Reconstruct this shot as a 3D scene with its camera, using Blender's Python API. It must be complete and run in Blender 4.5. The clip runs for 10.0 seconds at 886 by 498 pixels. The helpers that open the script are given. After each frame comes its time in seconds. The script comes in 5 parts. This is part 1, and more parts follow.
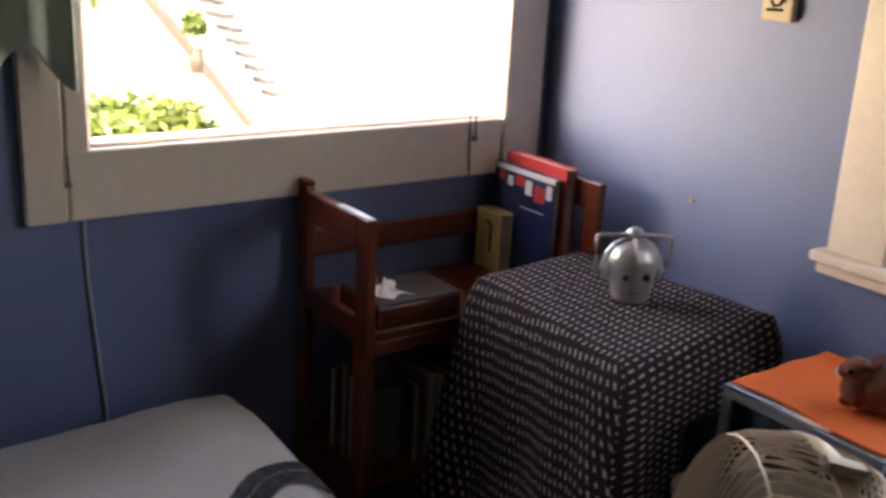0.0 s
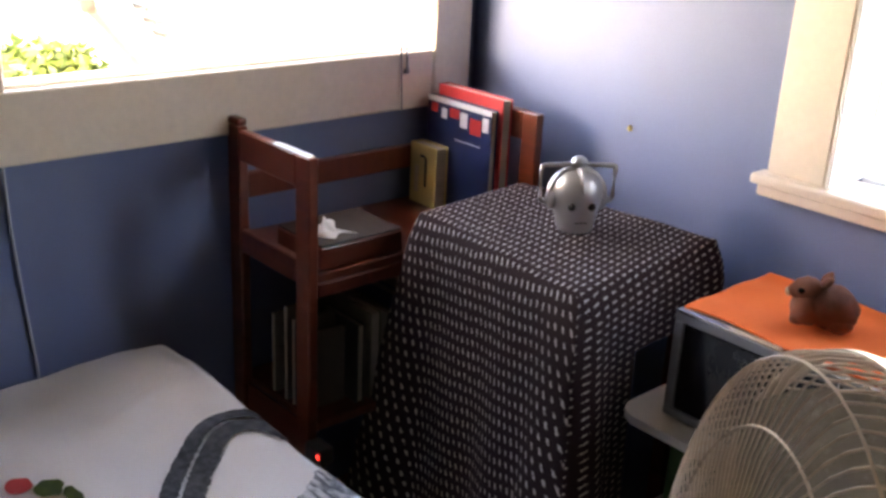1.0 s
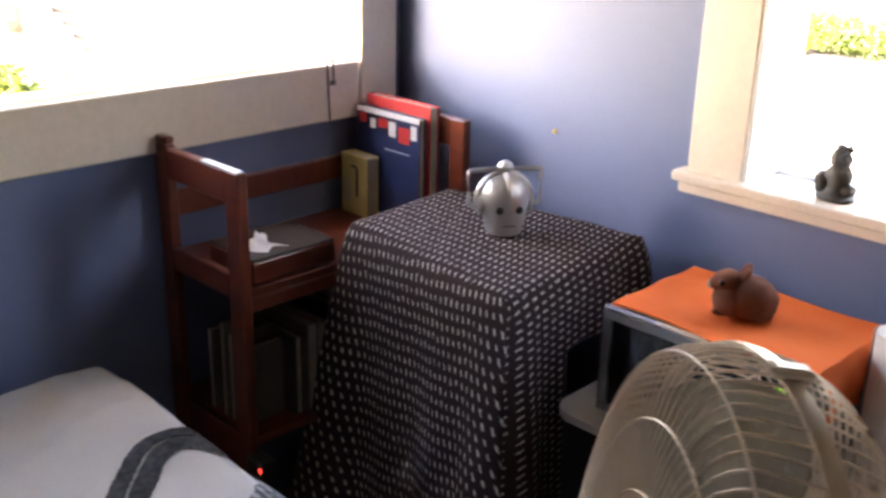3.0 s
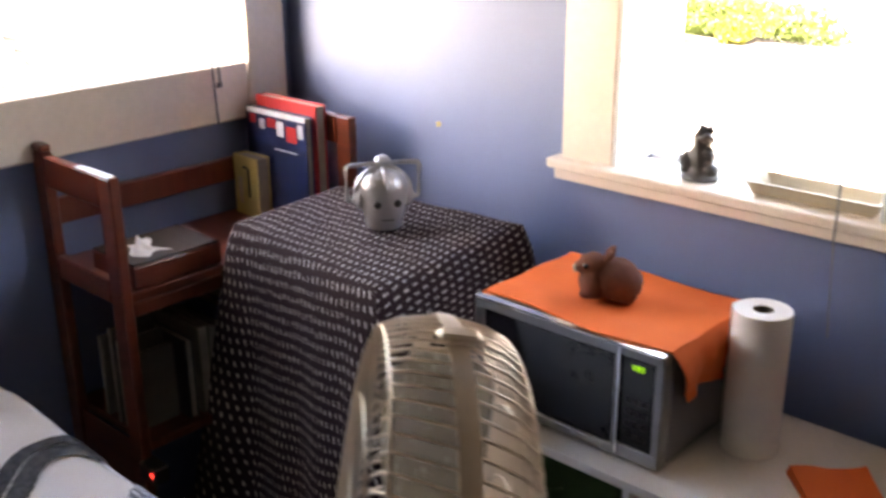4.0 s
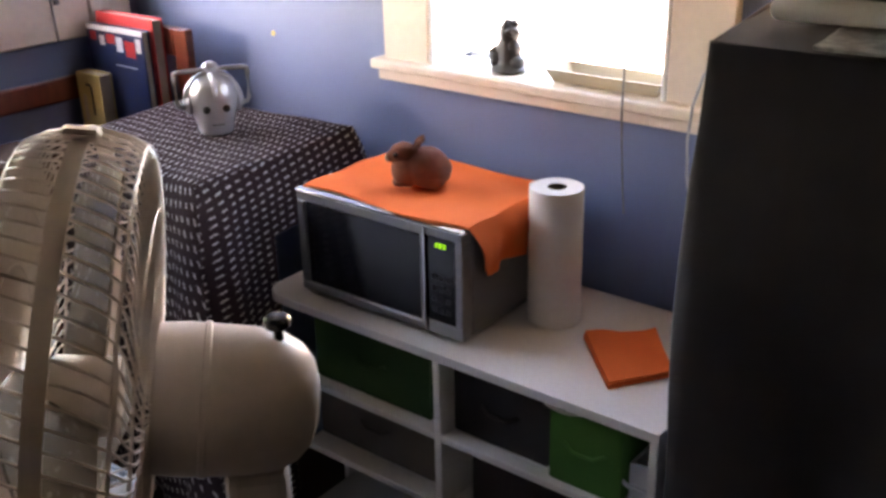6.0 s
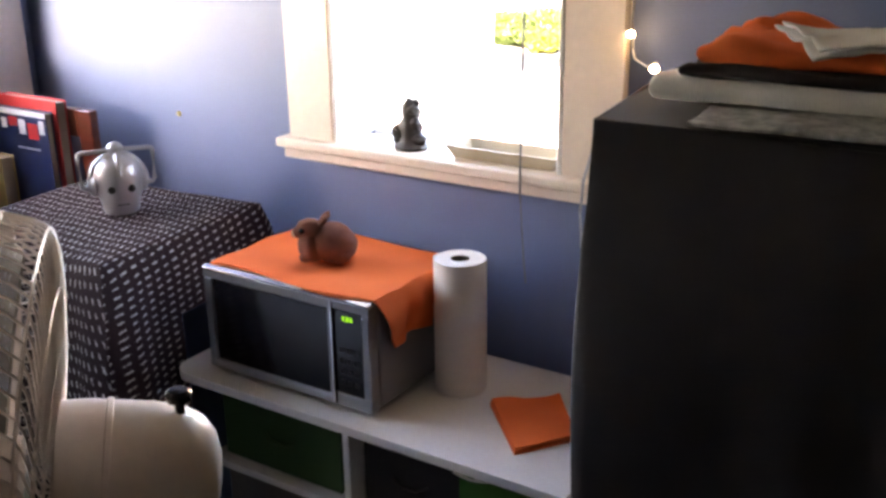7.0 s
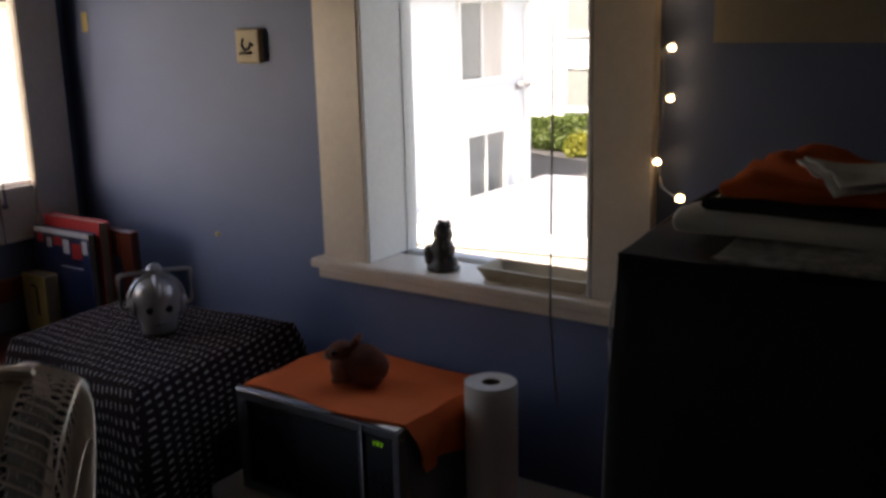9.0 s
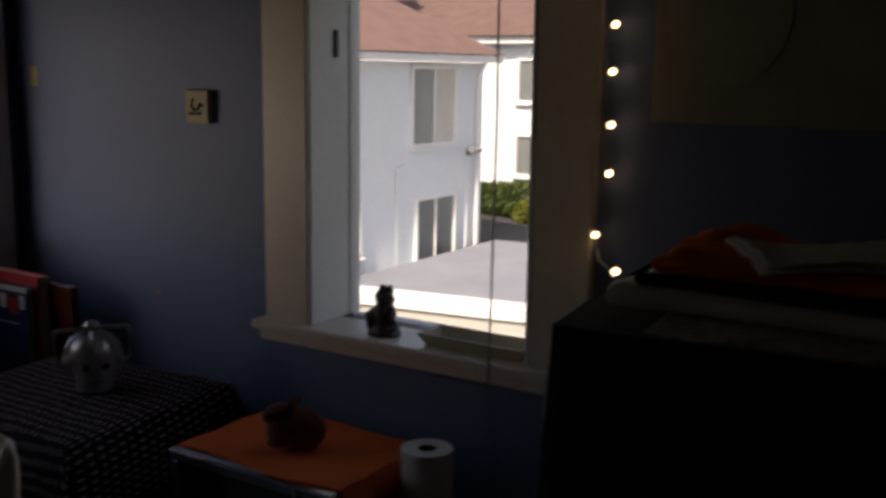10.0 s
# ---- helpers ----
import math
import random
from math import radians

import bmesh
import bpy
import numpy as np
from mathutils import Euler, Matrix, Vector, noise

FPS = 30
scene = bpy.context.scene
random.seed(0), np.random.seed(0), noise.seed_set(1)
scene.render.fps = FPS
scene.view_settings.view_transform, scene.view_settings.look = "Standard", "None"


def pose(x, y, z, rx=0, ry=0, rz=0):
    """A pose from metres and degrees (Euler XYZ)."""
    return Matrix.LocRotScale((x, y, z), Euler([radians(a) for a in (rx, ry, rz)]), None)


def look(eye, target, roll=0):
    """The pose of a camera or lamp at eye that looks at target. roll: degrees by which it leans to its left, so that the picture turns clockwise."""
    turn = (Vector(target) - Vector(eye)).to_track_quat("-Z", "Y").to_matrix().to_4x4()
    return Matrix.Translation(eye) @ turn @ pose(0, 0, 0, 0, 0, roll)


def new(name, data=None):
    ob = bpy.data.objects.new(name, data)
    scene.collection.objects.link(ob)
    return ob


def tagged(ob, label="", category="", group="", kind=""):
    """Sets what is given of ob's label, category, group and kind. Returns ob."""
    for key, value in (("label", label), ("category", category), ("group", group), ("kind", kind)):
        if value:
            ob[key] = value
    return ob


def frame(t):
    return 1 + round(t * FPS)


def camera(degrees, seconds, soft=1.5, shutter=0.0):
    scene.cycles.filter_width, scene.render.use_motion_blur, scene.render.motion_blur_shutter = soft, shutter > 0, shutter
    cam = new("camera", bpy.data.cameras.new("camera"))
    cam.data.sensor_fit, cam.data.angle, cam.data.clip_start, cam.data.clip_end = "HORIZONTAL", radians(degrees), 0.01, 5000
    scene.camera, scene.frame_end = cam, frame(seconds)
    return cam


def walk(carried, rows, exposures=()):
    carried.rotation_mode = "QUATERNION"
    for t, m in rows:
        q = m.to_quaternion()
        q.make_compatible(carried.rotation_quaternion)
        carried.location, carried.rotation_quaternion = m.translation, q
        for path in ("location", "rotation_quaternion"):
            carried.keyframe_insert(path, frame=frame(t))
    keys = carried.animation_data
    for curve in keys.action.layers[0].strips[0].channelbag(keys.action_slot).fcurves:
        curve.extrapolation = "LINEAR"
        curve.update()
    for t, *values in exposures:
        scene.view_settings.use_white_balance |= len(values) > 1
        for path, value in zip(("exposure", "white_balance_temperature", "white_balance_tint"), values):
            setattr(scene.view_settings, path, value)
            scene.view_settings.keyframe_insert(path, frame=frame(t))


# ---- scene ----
cam = camera(47.2, 10.0, soft=3.0, shutter=0.5)
PATH = [
    (0, (2.06, -1.815, 1.714), (0.518, -0.692, 1.111), 3.1),
    (0.2, (2.05, -1.827, 1.724), (0.562, -0.649, 1.104), 3.7),
    (0.5, (1.999, -1.854, 1.681), (0.621, -0.562, 1.022), 3.0),
    (0.8, (1.973, -1.859, 1.696), (0.595, -0.587, 1.0), 3.3),
    (1, (1.973, -1.86, 1.689), (0.586, -0.605, 0.982), 2.9),
    (1.5, (1.953, -1.904, 1.69), (0.575, -0.644, 0.975), 2.5),
    (2, (1.96, -1.922, 1.699), (0.602, -0.641, 0.984), 2.3),
    (2.5, (1.978, -1.905, 1.696), (0.62, -0.612, 1.0), 2.2),
    (2.7, (1.99, -1.886, 1.705), (0.657, -0.566, 1.011), 2.4),
    (3.8, (2.115, -1.752, 1.697), (0.811, -0.403, 1.005), -1.1),
    (4, (2.155, -1.735, 1.695), (0.882, -0.356, 1.003), -0.4),
    (4.2, (2.191, -1.732, 1.685), (0.932, -0.347, 0.982), -0.7),
    (4.5, (2.256, -1.715, 1.68), (1.05, -0.334, 0.883), 0.3),
    (5, (2.325, -1.706, 1.683), (1.134, -0.318, 0.875), -0.6),
    (5.2, (2.351, -1.727, 1.669), (1.184, -0.315, 0.865), -0.5),
    (6.3, (2.416, -1.681, 1.626), (1.288, -0.23, 0.838), -1.8),
    (6.5, (2.428, -1.699, 1.64), (1.337, -0.215, 0.86), -1.6),
    (7, (2.439, -1.711, 1.641), (1.402, -0.133, 0.98), -0.8),
    (7.2, (2.424, -1.703, 1.631), (1.364, -0.139, 0.972), -1.8),
    (7.5, (2.447, -1.711, 1.645), (1.367, -0.163, 0.984), -1.4),
    (8, (2.453, -1.719, 1.666), (1.357, -0.162, 1.053), -1.7),
    (8.3, (2.449, -1.709, 1.666), (1.324, -0.15, 1.115), -2.3),
    (8.5, (2.459, -1.721, 1.676), (1.339, -0.152, 1.143), -1.6),
    (8.7, (2.452, -1.71, 1.676), (1.33, -0.136, 1.165), -1.9),
    (9, (2.456, -1.706, 1.687), (1.327, -0.123, 1.218), -1.5),
    (9.5, (2.467, -1.727, 1.7), (1.362, -0.116, 1.274), -0.9),
    (9.8, (2.467, -1.717, 1.695), (1.377, -0.085, 1.313), -1.0),
    (10, (2.478, -1.715, 1.698), (1.42, -0.054, 1.349), 0.8),
]
EXPOSURES = [(0, 4.05, 9700, 19), (0.6, 4.75, 9800, 19), (2.5, 4.9, 9700, 18), (4.0, 5.05, 9800, 19), (5.0, 5.15, 9700, 21), (6.5, 5.1, 9000, 20), (7.5, 5.03, 8700, 19), (8.0, 4.65, 8600, 19), (8.5, 3.2, 8500, 18), (9.0, 1.95, 8600, 17), (9.5, 1.05, 8500, 17), (10.0, 0.4, 8300, 17)]
walk(cam, [(t, look(eye, target, roll)) for t, eye, target, roll in PATH], EXPOSURES)

# ---- light ----
world = bpy.data.worlds.new("sky")
scene.world = world
world.use_nodes = True
wn = world.node_tree.nodes
sky = wn.new("ShaderNodeTexSky")
sky.sky_type, sky.sun_disc = "NISHITA", False
sky.sun_elevation, sky.sun_rotation = radians(48), radians(172)
sky.air_density, sky.dust_density = 1.0, 2.0
wn["Background"].inputs["Strength"].default_value = 0.15
world.node_tree.links.new(sky.outputs[0], wn["Background"].inputs["Color"])
sun = new("sun", bpy.data.lights.new("sun", "SUN"))
sun.data.energy, sun.data.angle, sun.data.color = 5.0, radians(0.6), (1.0, 0.98, 0.94)
sun.matrix_world = look((0.5, -4.0, 4.6), (0, 0, 0))


def sky_portal(name, m, w, h):
    """Guides the sky's light through a window opening."""
    d = bpy.data.lights.new(name, "AREA")
    d.shape, d.size, d.size_y = "RECTANGLE", w, h
    d.cycles.is_portal = True
    new(name, d).matrix_world = m


sky_portal("portal_west", look((-0.16, -0.645, 1.58), (1, -0.645, 1.58)), 1.18, 0.70)
sky_portal("portal_north", look((1.32, 0.16, 1.52), (1.32, -1, 1.52)), 0.56, 0.82)

# added lamp just outside the wide window's reveal, standing for bright hazy south-west sky
sky_lamp = bpy.data.lights.new("southwest_fill_lamp", "AREA")
sky_lamp.shape, sky_lamp.size, sky_lamp.size_y, sky_lamp.energy, sky_lamp.color = "RECTANGLE", 0.55, 0.42, 1.7, (1.0, 0.93, 0.86)
new("southwest_fill_lamp", sky_lamp).matrix_world = look((-0.50, -1.52, 1.38), (0.10, 0.0, 1.44))

# ---- materials ----


def nodes_of(name):
    m = bpy.data.materials.new(name)
    m.use_nodes = True
    t = m.node_tree
    return m, t, t.nodes["Principled BSDF"]


def mixrgb(t, kind, fac, a, b):
    n = t.nodes.new("ShaderNodeMix")
    n.data_type, n.blend_type = "RGBA", kind
    for sock, v in ((n.inputs[0], fac), (n.inputs[6], a), (n.inputs[7], b)):
        if hasattr(v, "is_output"):
            t.links.new(v, sock)
        elif isinstance(v, tuple):
            sock.default_value = (*v, 1)
        else:
            sock.default_value = v
    return n.outputs[2]


def noise_of(t, scale, detail=4, stretch=None, rough=0.55):
    c = t.nodes.new("ShaderNodeTexCoord").outputs["Object"]
    if stretch:
        mp = t.nodes.new("ShaderNodeMapping")
        mp.inputs["Scale"].default_value = stretch
        t.links.new(c, mp.inputs[0])
        c = mp.outputs[0]
    n = t.nodes.new("ShaderNodeTexNoise")
    n.inputs["Scale"].default_value, n.inputs["Detail"].default_value = scale, detail
    n.inputs["Roughness"].default_value = rough
    t.links.new(c, n.inputs["Vector"])
    return n.outputs["Fac"]


def ramp_of(t, fac, lo, hi):
    r = t.nodes.new("ShaderNodeMapRange")
    r.inputs[1].default_value, r.inputs[2].default_value = lo, hi
    t.links.new(fac, r.inputs[0])
    return r.outputs[0]


def bump_of(t, b, height, strength, dist):
    n = t.nodes.new("ShaderNodeBump")
    n.inputs["Strength"].default_value, n.inputs["Distance"].default_value = strength, dist
    t.links.new(height, n.inputs["Height"])
    t.links.new(n.outputs[0], b.inputs["Normal"])


def surface(name, c1, c2, rough=0.6, metal=0.0, coarse=6, fine=90, stretch=None, bump=0.15, dist=0.001, spread=0.5, coat=0.0, vary=0.0, grain=0.18):
    """Two-scale surface: c1 to c2 by broad blotches, fine grain in relief and gloss."""
    m, t, b = nodes_of(name)
    big = ramp_of(t, noise_of(t, coarse, 5, stretch), 0.5 - spread / 2, 0.5 + spread / 2)
    small = noise_of(t, fine, 3, stretch)
    col = mixrgb(t, "MIX", big, c1, c2)
    shade = mixrgb(t, "MULTIPLY", grain, col, small)
    if vary:
        oi = t.nodes.new("ShaderNodeObjectInfo")
        hs = t.nodes.new("ShaderNodeHueSaturation")
        mr = t.nodes.new("ShaderNodeMapRange")
        mr.inputs[3].default_value, mr.inputs[4].default_value = 1 - vary, 1 + vary
        t.links.new(oi.outputs["Random"], mr.inputs[0])
        t.links.new(mr.outputs[0], hs.inputs["Value"])
        t.links.new(shade, hs.inputs["Color"])
        shade = hs.outputs[0]
    t.links.new(shade, b.inputs["Base Color"])
    rr = t.nodes.new("ShaderNodeMapRange")
    rr.inputs[3].default_value, rr.inputs[4].default_value = max(0.02, rough - 0.1), min(1, rough + 0.1)
    t.links.new(small, rr.inputs[0])
    t.links.new(rr.outputs[0], b.inputs["Roughness"])
    b.inputs["Metallic"].default_value = metal
    b.inputs["Coat Weight"].default_value = coat
    if bump:
        bump_of(t, b, small, bump, dist)
    return m


BLUE = surface("blue wall paint", (0.135, 0.184, 0.335), (0.165, 0.216, 0.375), 0.55, fine=260, coarse=2.5, bump=0.25, dist=0.0008)
CREAM = surface("cream gloss paint", (0.79, 0.675, 0.575), (0.86, 0.755, 0.66), 0.38, fine=60, coarse=5, stretch=(1, 1, 1), bump=0.08)
CEIL = surface("ceiling paint", (0.42, 0.39, 0.35), (0.50, 0.47, 0.42), 0.8, fine=200)
DARKWALL = surface("dark unseen wall", (0.035, 0.022, 0.016), (0.06, 0.04, 0.03), 0.6, stretch=(3, 3, 0.4), coarse=3, fine=30)
BOARDS = surface("floor boards", (0.05, 0.028, 0.017), (0.09, 0.05, 0.03), 0.4, stretch=(1, 12, 1), coarse=3, fine=40)
REDWOOD = surface("red-stained wood", (0.10, 0.018, 0.009), (0.18, 0.036, 0.016), 0.33, stretch=(2, 2, 14), coarse=3, fine=40, coat=0.3, bump=0.1)
REDWOOD_X = surface("red-stained wood planks", (0.11, 0.021, 0.011), (0.19, 0.040, 0.018), 0.33, stretch=(2, 14, 2), coarse=3, fine=40, coat=0.3, bump=0.1)
LAMINATE = surface("white laminate", (0.74, 0.73, 0.74), (0.80, 0.79, 0.80), 0.4, fine=120, bump=0.03)
STEEL = surface("brushed silver", (0.30, 0.30, 0.315), (0.37, 0.37, 0.385), 0.36, 0.7, stretch=(1, 8, 8), fine=120, bump=0.05)
GREYCASE = surface("grey enamelled steel", (0.20, 0.20, 0.215), (0.25, 0.25, 0.265), 0.42, 0.3, fine=140, bump=0.04)
BLACKGLASS = surface("dark door glass", (0.012, 0.012, 0.015), (0.02, 0.02, 0.024), 0.12, fine=200, bump=0)
ORANGE = surface("orange cotton", (0.86, 0.140, 0.028), (0.94, 0.185, 0.040), 0.9, fine=420, coarse=9, bump=0.5, dist=0.001)
PAPER = surface("white kitchen paper", (0.80, 0.77, 0.75), (0.86, 0.84, 0.82), 0.95, fine=300, coarse=20, bump=0.5, dist=0.001)
CARD = surface("grey card", (0.10, 0.085, 0.07), (0.15, 0.13, 0.11), 0.9)
FUR = surface("brown plush", (0.13, 0.042, 0.025), (0.26, 0.10, 0.06), 0.95, fine=340, coarse=24, bump=0.9, dist=0.003)
SILVER = surface("silver plastic", (0.46, 0.46, 0.48), (0.52, 0.52, 0.54), 0.36, 0.65, fine=60, bump=0, grain=0.05)
BLACK = surface("black plastic", (0.012, 0.012, 0.013), (0.02, 0.02, 0.022), 0.4)
IVORY = surface("ivory plastic", (0.78, 0.65, 0.57), (0.84, 0.71, 0.63), 0.33, fine=80, bump=0.03)
CLEAR = surface("smoky fan blade", (0.35, 0.31, 0.27), (0.42, 0.37, 0.32), 0.25)
BLACKCLOTH = surface("black fabric", (0.022, 0.019, 0.021), (0.038, 0.033, 0.036), 0.95, fine=380, coarse=7, bump=0.6, dist=0.001)
SHEET = surface("white blanket", (0.82, 0.83, 0.85), (0.90, 0.90, 0.91), 0.95, fine=380, coarse=5, bump=0.5, dist=0.001)
GREYFUR = surface("hatched grey print", (0.10, 0.12, 0.15), (0.66, 0.70, 0.75), 0.95, stretch=(1.2, 5, 1), fine=300, coarse=24, spread=0.20, bump=0.5, dist=0.001)
STRIPE = surface("dark grey print", (0.030, 0.034, 0.044), (0.12, 0.13, 0.15), 0.95, fine=300, coarse=70, spread=0.3, bump=0.5, dist=0.001)
LEAFPRINT = surface("green print", (0.02, 0.05, 0.02), (0.09, 0.13, 0.02), 0.95, fine=300, coarse=30)
MATTRESS = surface("mattress ticking", (0.20, 0.19, 0.19), (0.27, 0.26, 0.25), 0.9, fine=200)
GREENBIN = surface("green felt box", (0.035, 0.15, 0.022), (0.05, 0.20, 0.03), 0.9, fine=300, bump=0.3)
DARKBIN = surface("dark green felt box", (0.02, 0.06, 0.015), (0.03, 0.08, 0.02), 0.9, fine=300, bump=0.3)
WHITECLOTH = surface("white linen", (0.80, 0.78, 0.75), (0.87, 0.85, 0.82), 0.9, fine=260, coarse=8, bump=0.4)
GREYMAT = surface("speckled grey mat", (0.30, 0.31, 0.30), (0.55, 0.56, 0.54), 0.95, coarse=60, fine=220, spread=0.3, bump=0.6, dist=0.002)
GREENCLOTH = surface("pale green curtain", (0.50, 0.60, 0.53), (0.64, 0.72, 0.65), 0.9, fine=300, coarse=6, bump=0.3)
RESIN = surface("dark resin", (0.03, 0.026, 0.026), (0.07, 0.06, 0.058), 0.5, fine=120, coarse=40, bump=0.5, dist=0.002)
BAMBOO = surface("pale wood tray", (0.42, 0.34, 0.24), (0.54, 0.45, 0.33), 0.6, stretch=(1, 10, 10), fine=60)
BRASS = surface("cream painted metal", (0.40, 0.30, 0.16), (0.48, 0.37, 0.21), 0.5)
RED = surface("red printed card", (0.50, 0.025, 0.03), (0.60, 0.05, 0.05), 0.45)
NAVY = surface("navy printed card", (0.010, 0.022, 0.085), (0.02, 0.035, 0.12), 0.4)
YELLOW = surface("yellow printed card", (0.50, 0.40, 0.16), (0.58, 0.47, 0.20), 0.5)
PAGES = surface("page edges", (0.28, 0.25, 0.22), (0.36, 0.33, 0.29), 0.9, stretch=(40, 1, 1), fine=80)
WHITEPRINT = surface("white print", (0.60, 0.62, 0.66), (0.70, 0.72, 0.75), 0.5)
CHROME = surface("chrome", (0.75, 0.75, 0.76), (0.82, 0.82, 0.83), 0.12, 1.0, bump=0)
CABLE = surface("grey cable", (0.42, 0.44, 0.50), (0.52, 0.54, 0.60), 0.6)
STUCCO = surface("white render", (0.74, 0.78, 0.825), (0.81, 0.845, 0.88), 0.9, coarse=0.8, fine=30, bump=0.4, dist=0.004)
WHITETRIM = surface("white trim", (0.78, 0.78, 0.78), (0.84, 0.84, 0.84), 0.6)
ROOF = surface("red-brown shingle", (0.125, 0.074, 0.064), (0.18, 0.108, 0.094), 0.95, coarse=3, fine=40, bump=0.6, dist=0.01, vary=0.18)
DARKPANE = surface("window glass", (0.15, 0.165, 0.17), (0.22, 0.235, 0.24), 0.2, coarse=0.8, fine=3, bump=0)
BLIND = surface("pale blind", (0.55, 0.52, 0.48), (0.64, 0.61, 0.56), 0.8, stretch=(1, 1, 0.3), coarse=3, fine=40)
CONCRETE = surface("flat roof membrane", (0.19, 0.205, 0.245), (0.245, 0.262, 0.305), 0.9, coarse=1.2, fine=18, bump=0.3, dist=0.005)
ASPHALT = surface("asphalt", (0.045, 0.045, 0.05), (0.06, 0.06, 0.066), 0.9, coarse=0.6, fine=60, bump=0.4, dist=0.004)
EARTH = surface("dry ground", (0.09, 0.088, 0.07), (0.14, 0.13, 0.10), 0.95, coarse=0.4, fine=12)
LEAF = surface("leaves", (0.055, 0.10, 0.025), (0.12, 0.16, 0.04), 0.6, coarse=1.6, fine=20, bump=0)
LEAFY = surface("yellow leaves", (0.22, 0.20, 0.02), (0.12, 0.16, 0.02), 0.6, coarse=1.6, fine=20, bump=0)
BARK = surface("bark", (0.09, 0.06, 0.04), (0.15, 0.11, 0.08), 0.95)
GREYBOARD = surface("weathered boards", (0.46, 0.44, 0.42), (0.55, 0.53, 0.50), 0.8, stretch=(1, 14, 14), fine=50)
POSTER = surface("cream poster paper", (0.34, 0.31, 0.25), (0.40, 0.37, 0.30), 0.7)
PRINT = surface("dark print", (0.34, 0.33, 0.26), (0.48, 0.46, 0.38), 0.7, coarse=10)
EARSKIN = surface("dusky inner ear plush", (0.16, 0.045, 0.03), (0.22, 0.07, 0.05), 0.95, fine=340)
DARKLID = surface("dark stained lid", (0.026, 0.015, 0.011), (0.046, 0.027, 0.020), 0.8, stretch=(1, 8, 1))
EYE = surface("black glass", (0.01, 0.008, 0.008), (0.02, 0.015, 0.015), 0.1, bump=0)


for lm_ in (LEAF, LEAFY):
    lt = lm_.node_tree
    lb = lt.nodes["Principled BSDF"]
    tr_ = lt.nodes.new("ShaderNodeBsdfTranslucent")
    mx_ = lt.nodes.new("ShaderNodeMixShader")
    mx_.inputs[0].default_value = 0.4
    lt.links.new(lb.inputs["Base Color"].links[0].from_socket, tr_.inputs[0])
    lt.links.new(lb.outputs[0], mx_.inputs[1])
    lt.links.new(tr_.outputs[0], mx_.inputs[2])
    lt.links.new(mx_.outputs[0], lt.nodes["Material Output"].inputs[0])


def glowing(name, colour, strength):
    m, t, b = nodes_of(name)
    b.inputs["Base Color"].default_value = (*colour, 1)
    b.inputs["Emission Color"].default_value = (*colour, 1)
    b.inputs["Emission Strength"].default_value = strength
    return m


BULB = glowing("lit bulb", (1.0, 0.74, 0.45), 3.6)
GREENLED = glowing("green digits", (0.30, 1.0, 0.03), 0.035)
REDLED = glowing("red light", (1.0, 0.05, 0.05), 0.12)

GLASS, gt, gb = nodes_of("window pane glass")
gb.inputs["Base Color"].default_value = (1, 1, 1, 1)
gb.inputs["Roughness"].default_value = 0.0
gb.inputs["Transmission Weight"].default_value = 1.0
gb.inputs["IOR"].default_value = 1.02

# woven cloth: pale dashes in rows on a dark ground, laid out by the cloth's own coordinates in metres
WOVEN, t_, b_ = nodes_of("woven black and white cloth")
uvn = t_.nodes.new("ShaderNodeUVMap")
sep = t_.nodes.new("ShaderNodeSeparateXYZ")
t_.links.new(uvn.outputs[0], sep.inputs[0])


def calc(op, a, b=None, c=None):
    n = t_.nodes.new("ShaderNodeMath")
    n.operation = op
    for s, v in zip(n.inputs, (a, b, c)):
        if v is None:
            continue
        if hasattr(v, "is_output"):
            t_.links.new(v, s)
        else:
            s.default_value = v
    return n.outputs[0]


wob = calc("MULTIPLY", noise_of(t_, 22, 3), 0.4)
row = calc("ADD", calc("DIVIDE", sep.outputs[1], 0.0270), wob)
rowf = calc("ABSOLUTE", calc("SUBTRACT", calc("FRACT", row), 0.5))
col_ = calc("ADD", calc("DIVIDE", sep.outputs[0], 0.0165), calc("MULTIPLY", row, 0.38))
colf = calc("ABSOLUTE", calc("SUBTRACT", calc("FRACT", col_), 0.5))
uneven = calc("MULTIPLY", calc("SUBTRACT", noise_of(t_, 140, 2), 0.5), 0.35)


def soft_edge(v, at):
    n = t_.nodes.new("ShaderNodeMapRange")
    n.interpolation_type = "SMOOTHSTEP"
    n.inputs[1].default_value, n.inputs[2].default_value, n.inputs[3].default_value, n.inputs[4].default_value = at - 0.07, at + 0.07, 1.0, 0.0
    t_.links.new(calc("ADD", v, uneven), n.inputs[0])
    return n.outputs[0]


dash = calc("MULTIPLY", soft_edge(rowf, 0.225), soft_edge(colf, 0.105))
fib = noise_of(t_, 500, 2)
ground = mixrgb(t_, "MIX", fib, (0.020, 0.011, 0.013), (0.054, 0.033, 0.037))
paled = mixrgb(t_, "MIX", fib, (0.46, 0.42, 0.42), (0.68, 0.64, 0.64))
t_.links.new(mixrgb(t_, "MIX", dash, ground, paled), b_.inputs["Base Color"])
b_.inputs["Roughness"].default_value = 0.9
b_.inputs["Specular IOR Level"].default_value = 0.15
hgt = calc("ADD", dash, calc("MULTIPLY", fib, 0.5))
bump_of(t_, b_, hgt, 0.6, 0.002)

# ---- building blocks ----
PLACE = {}


def thing(name, label, category, at=(0, 0, 0), group="", kind=""):
    e = new(name)
    e.empty_display_size = 0.05
    e.location = at
    PLACE[e] = Vector(at)
    return tagged(e, label, category, group, kind)


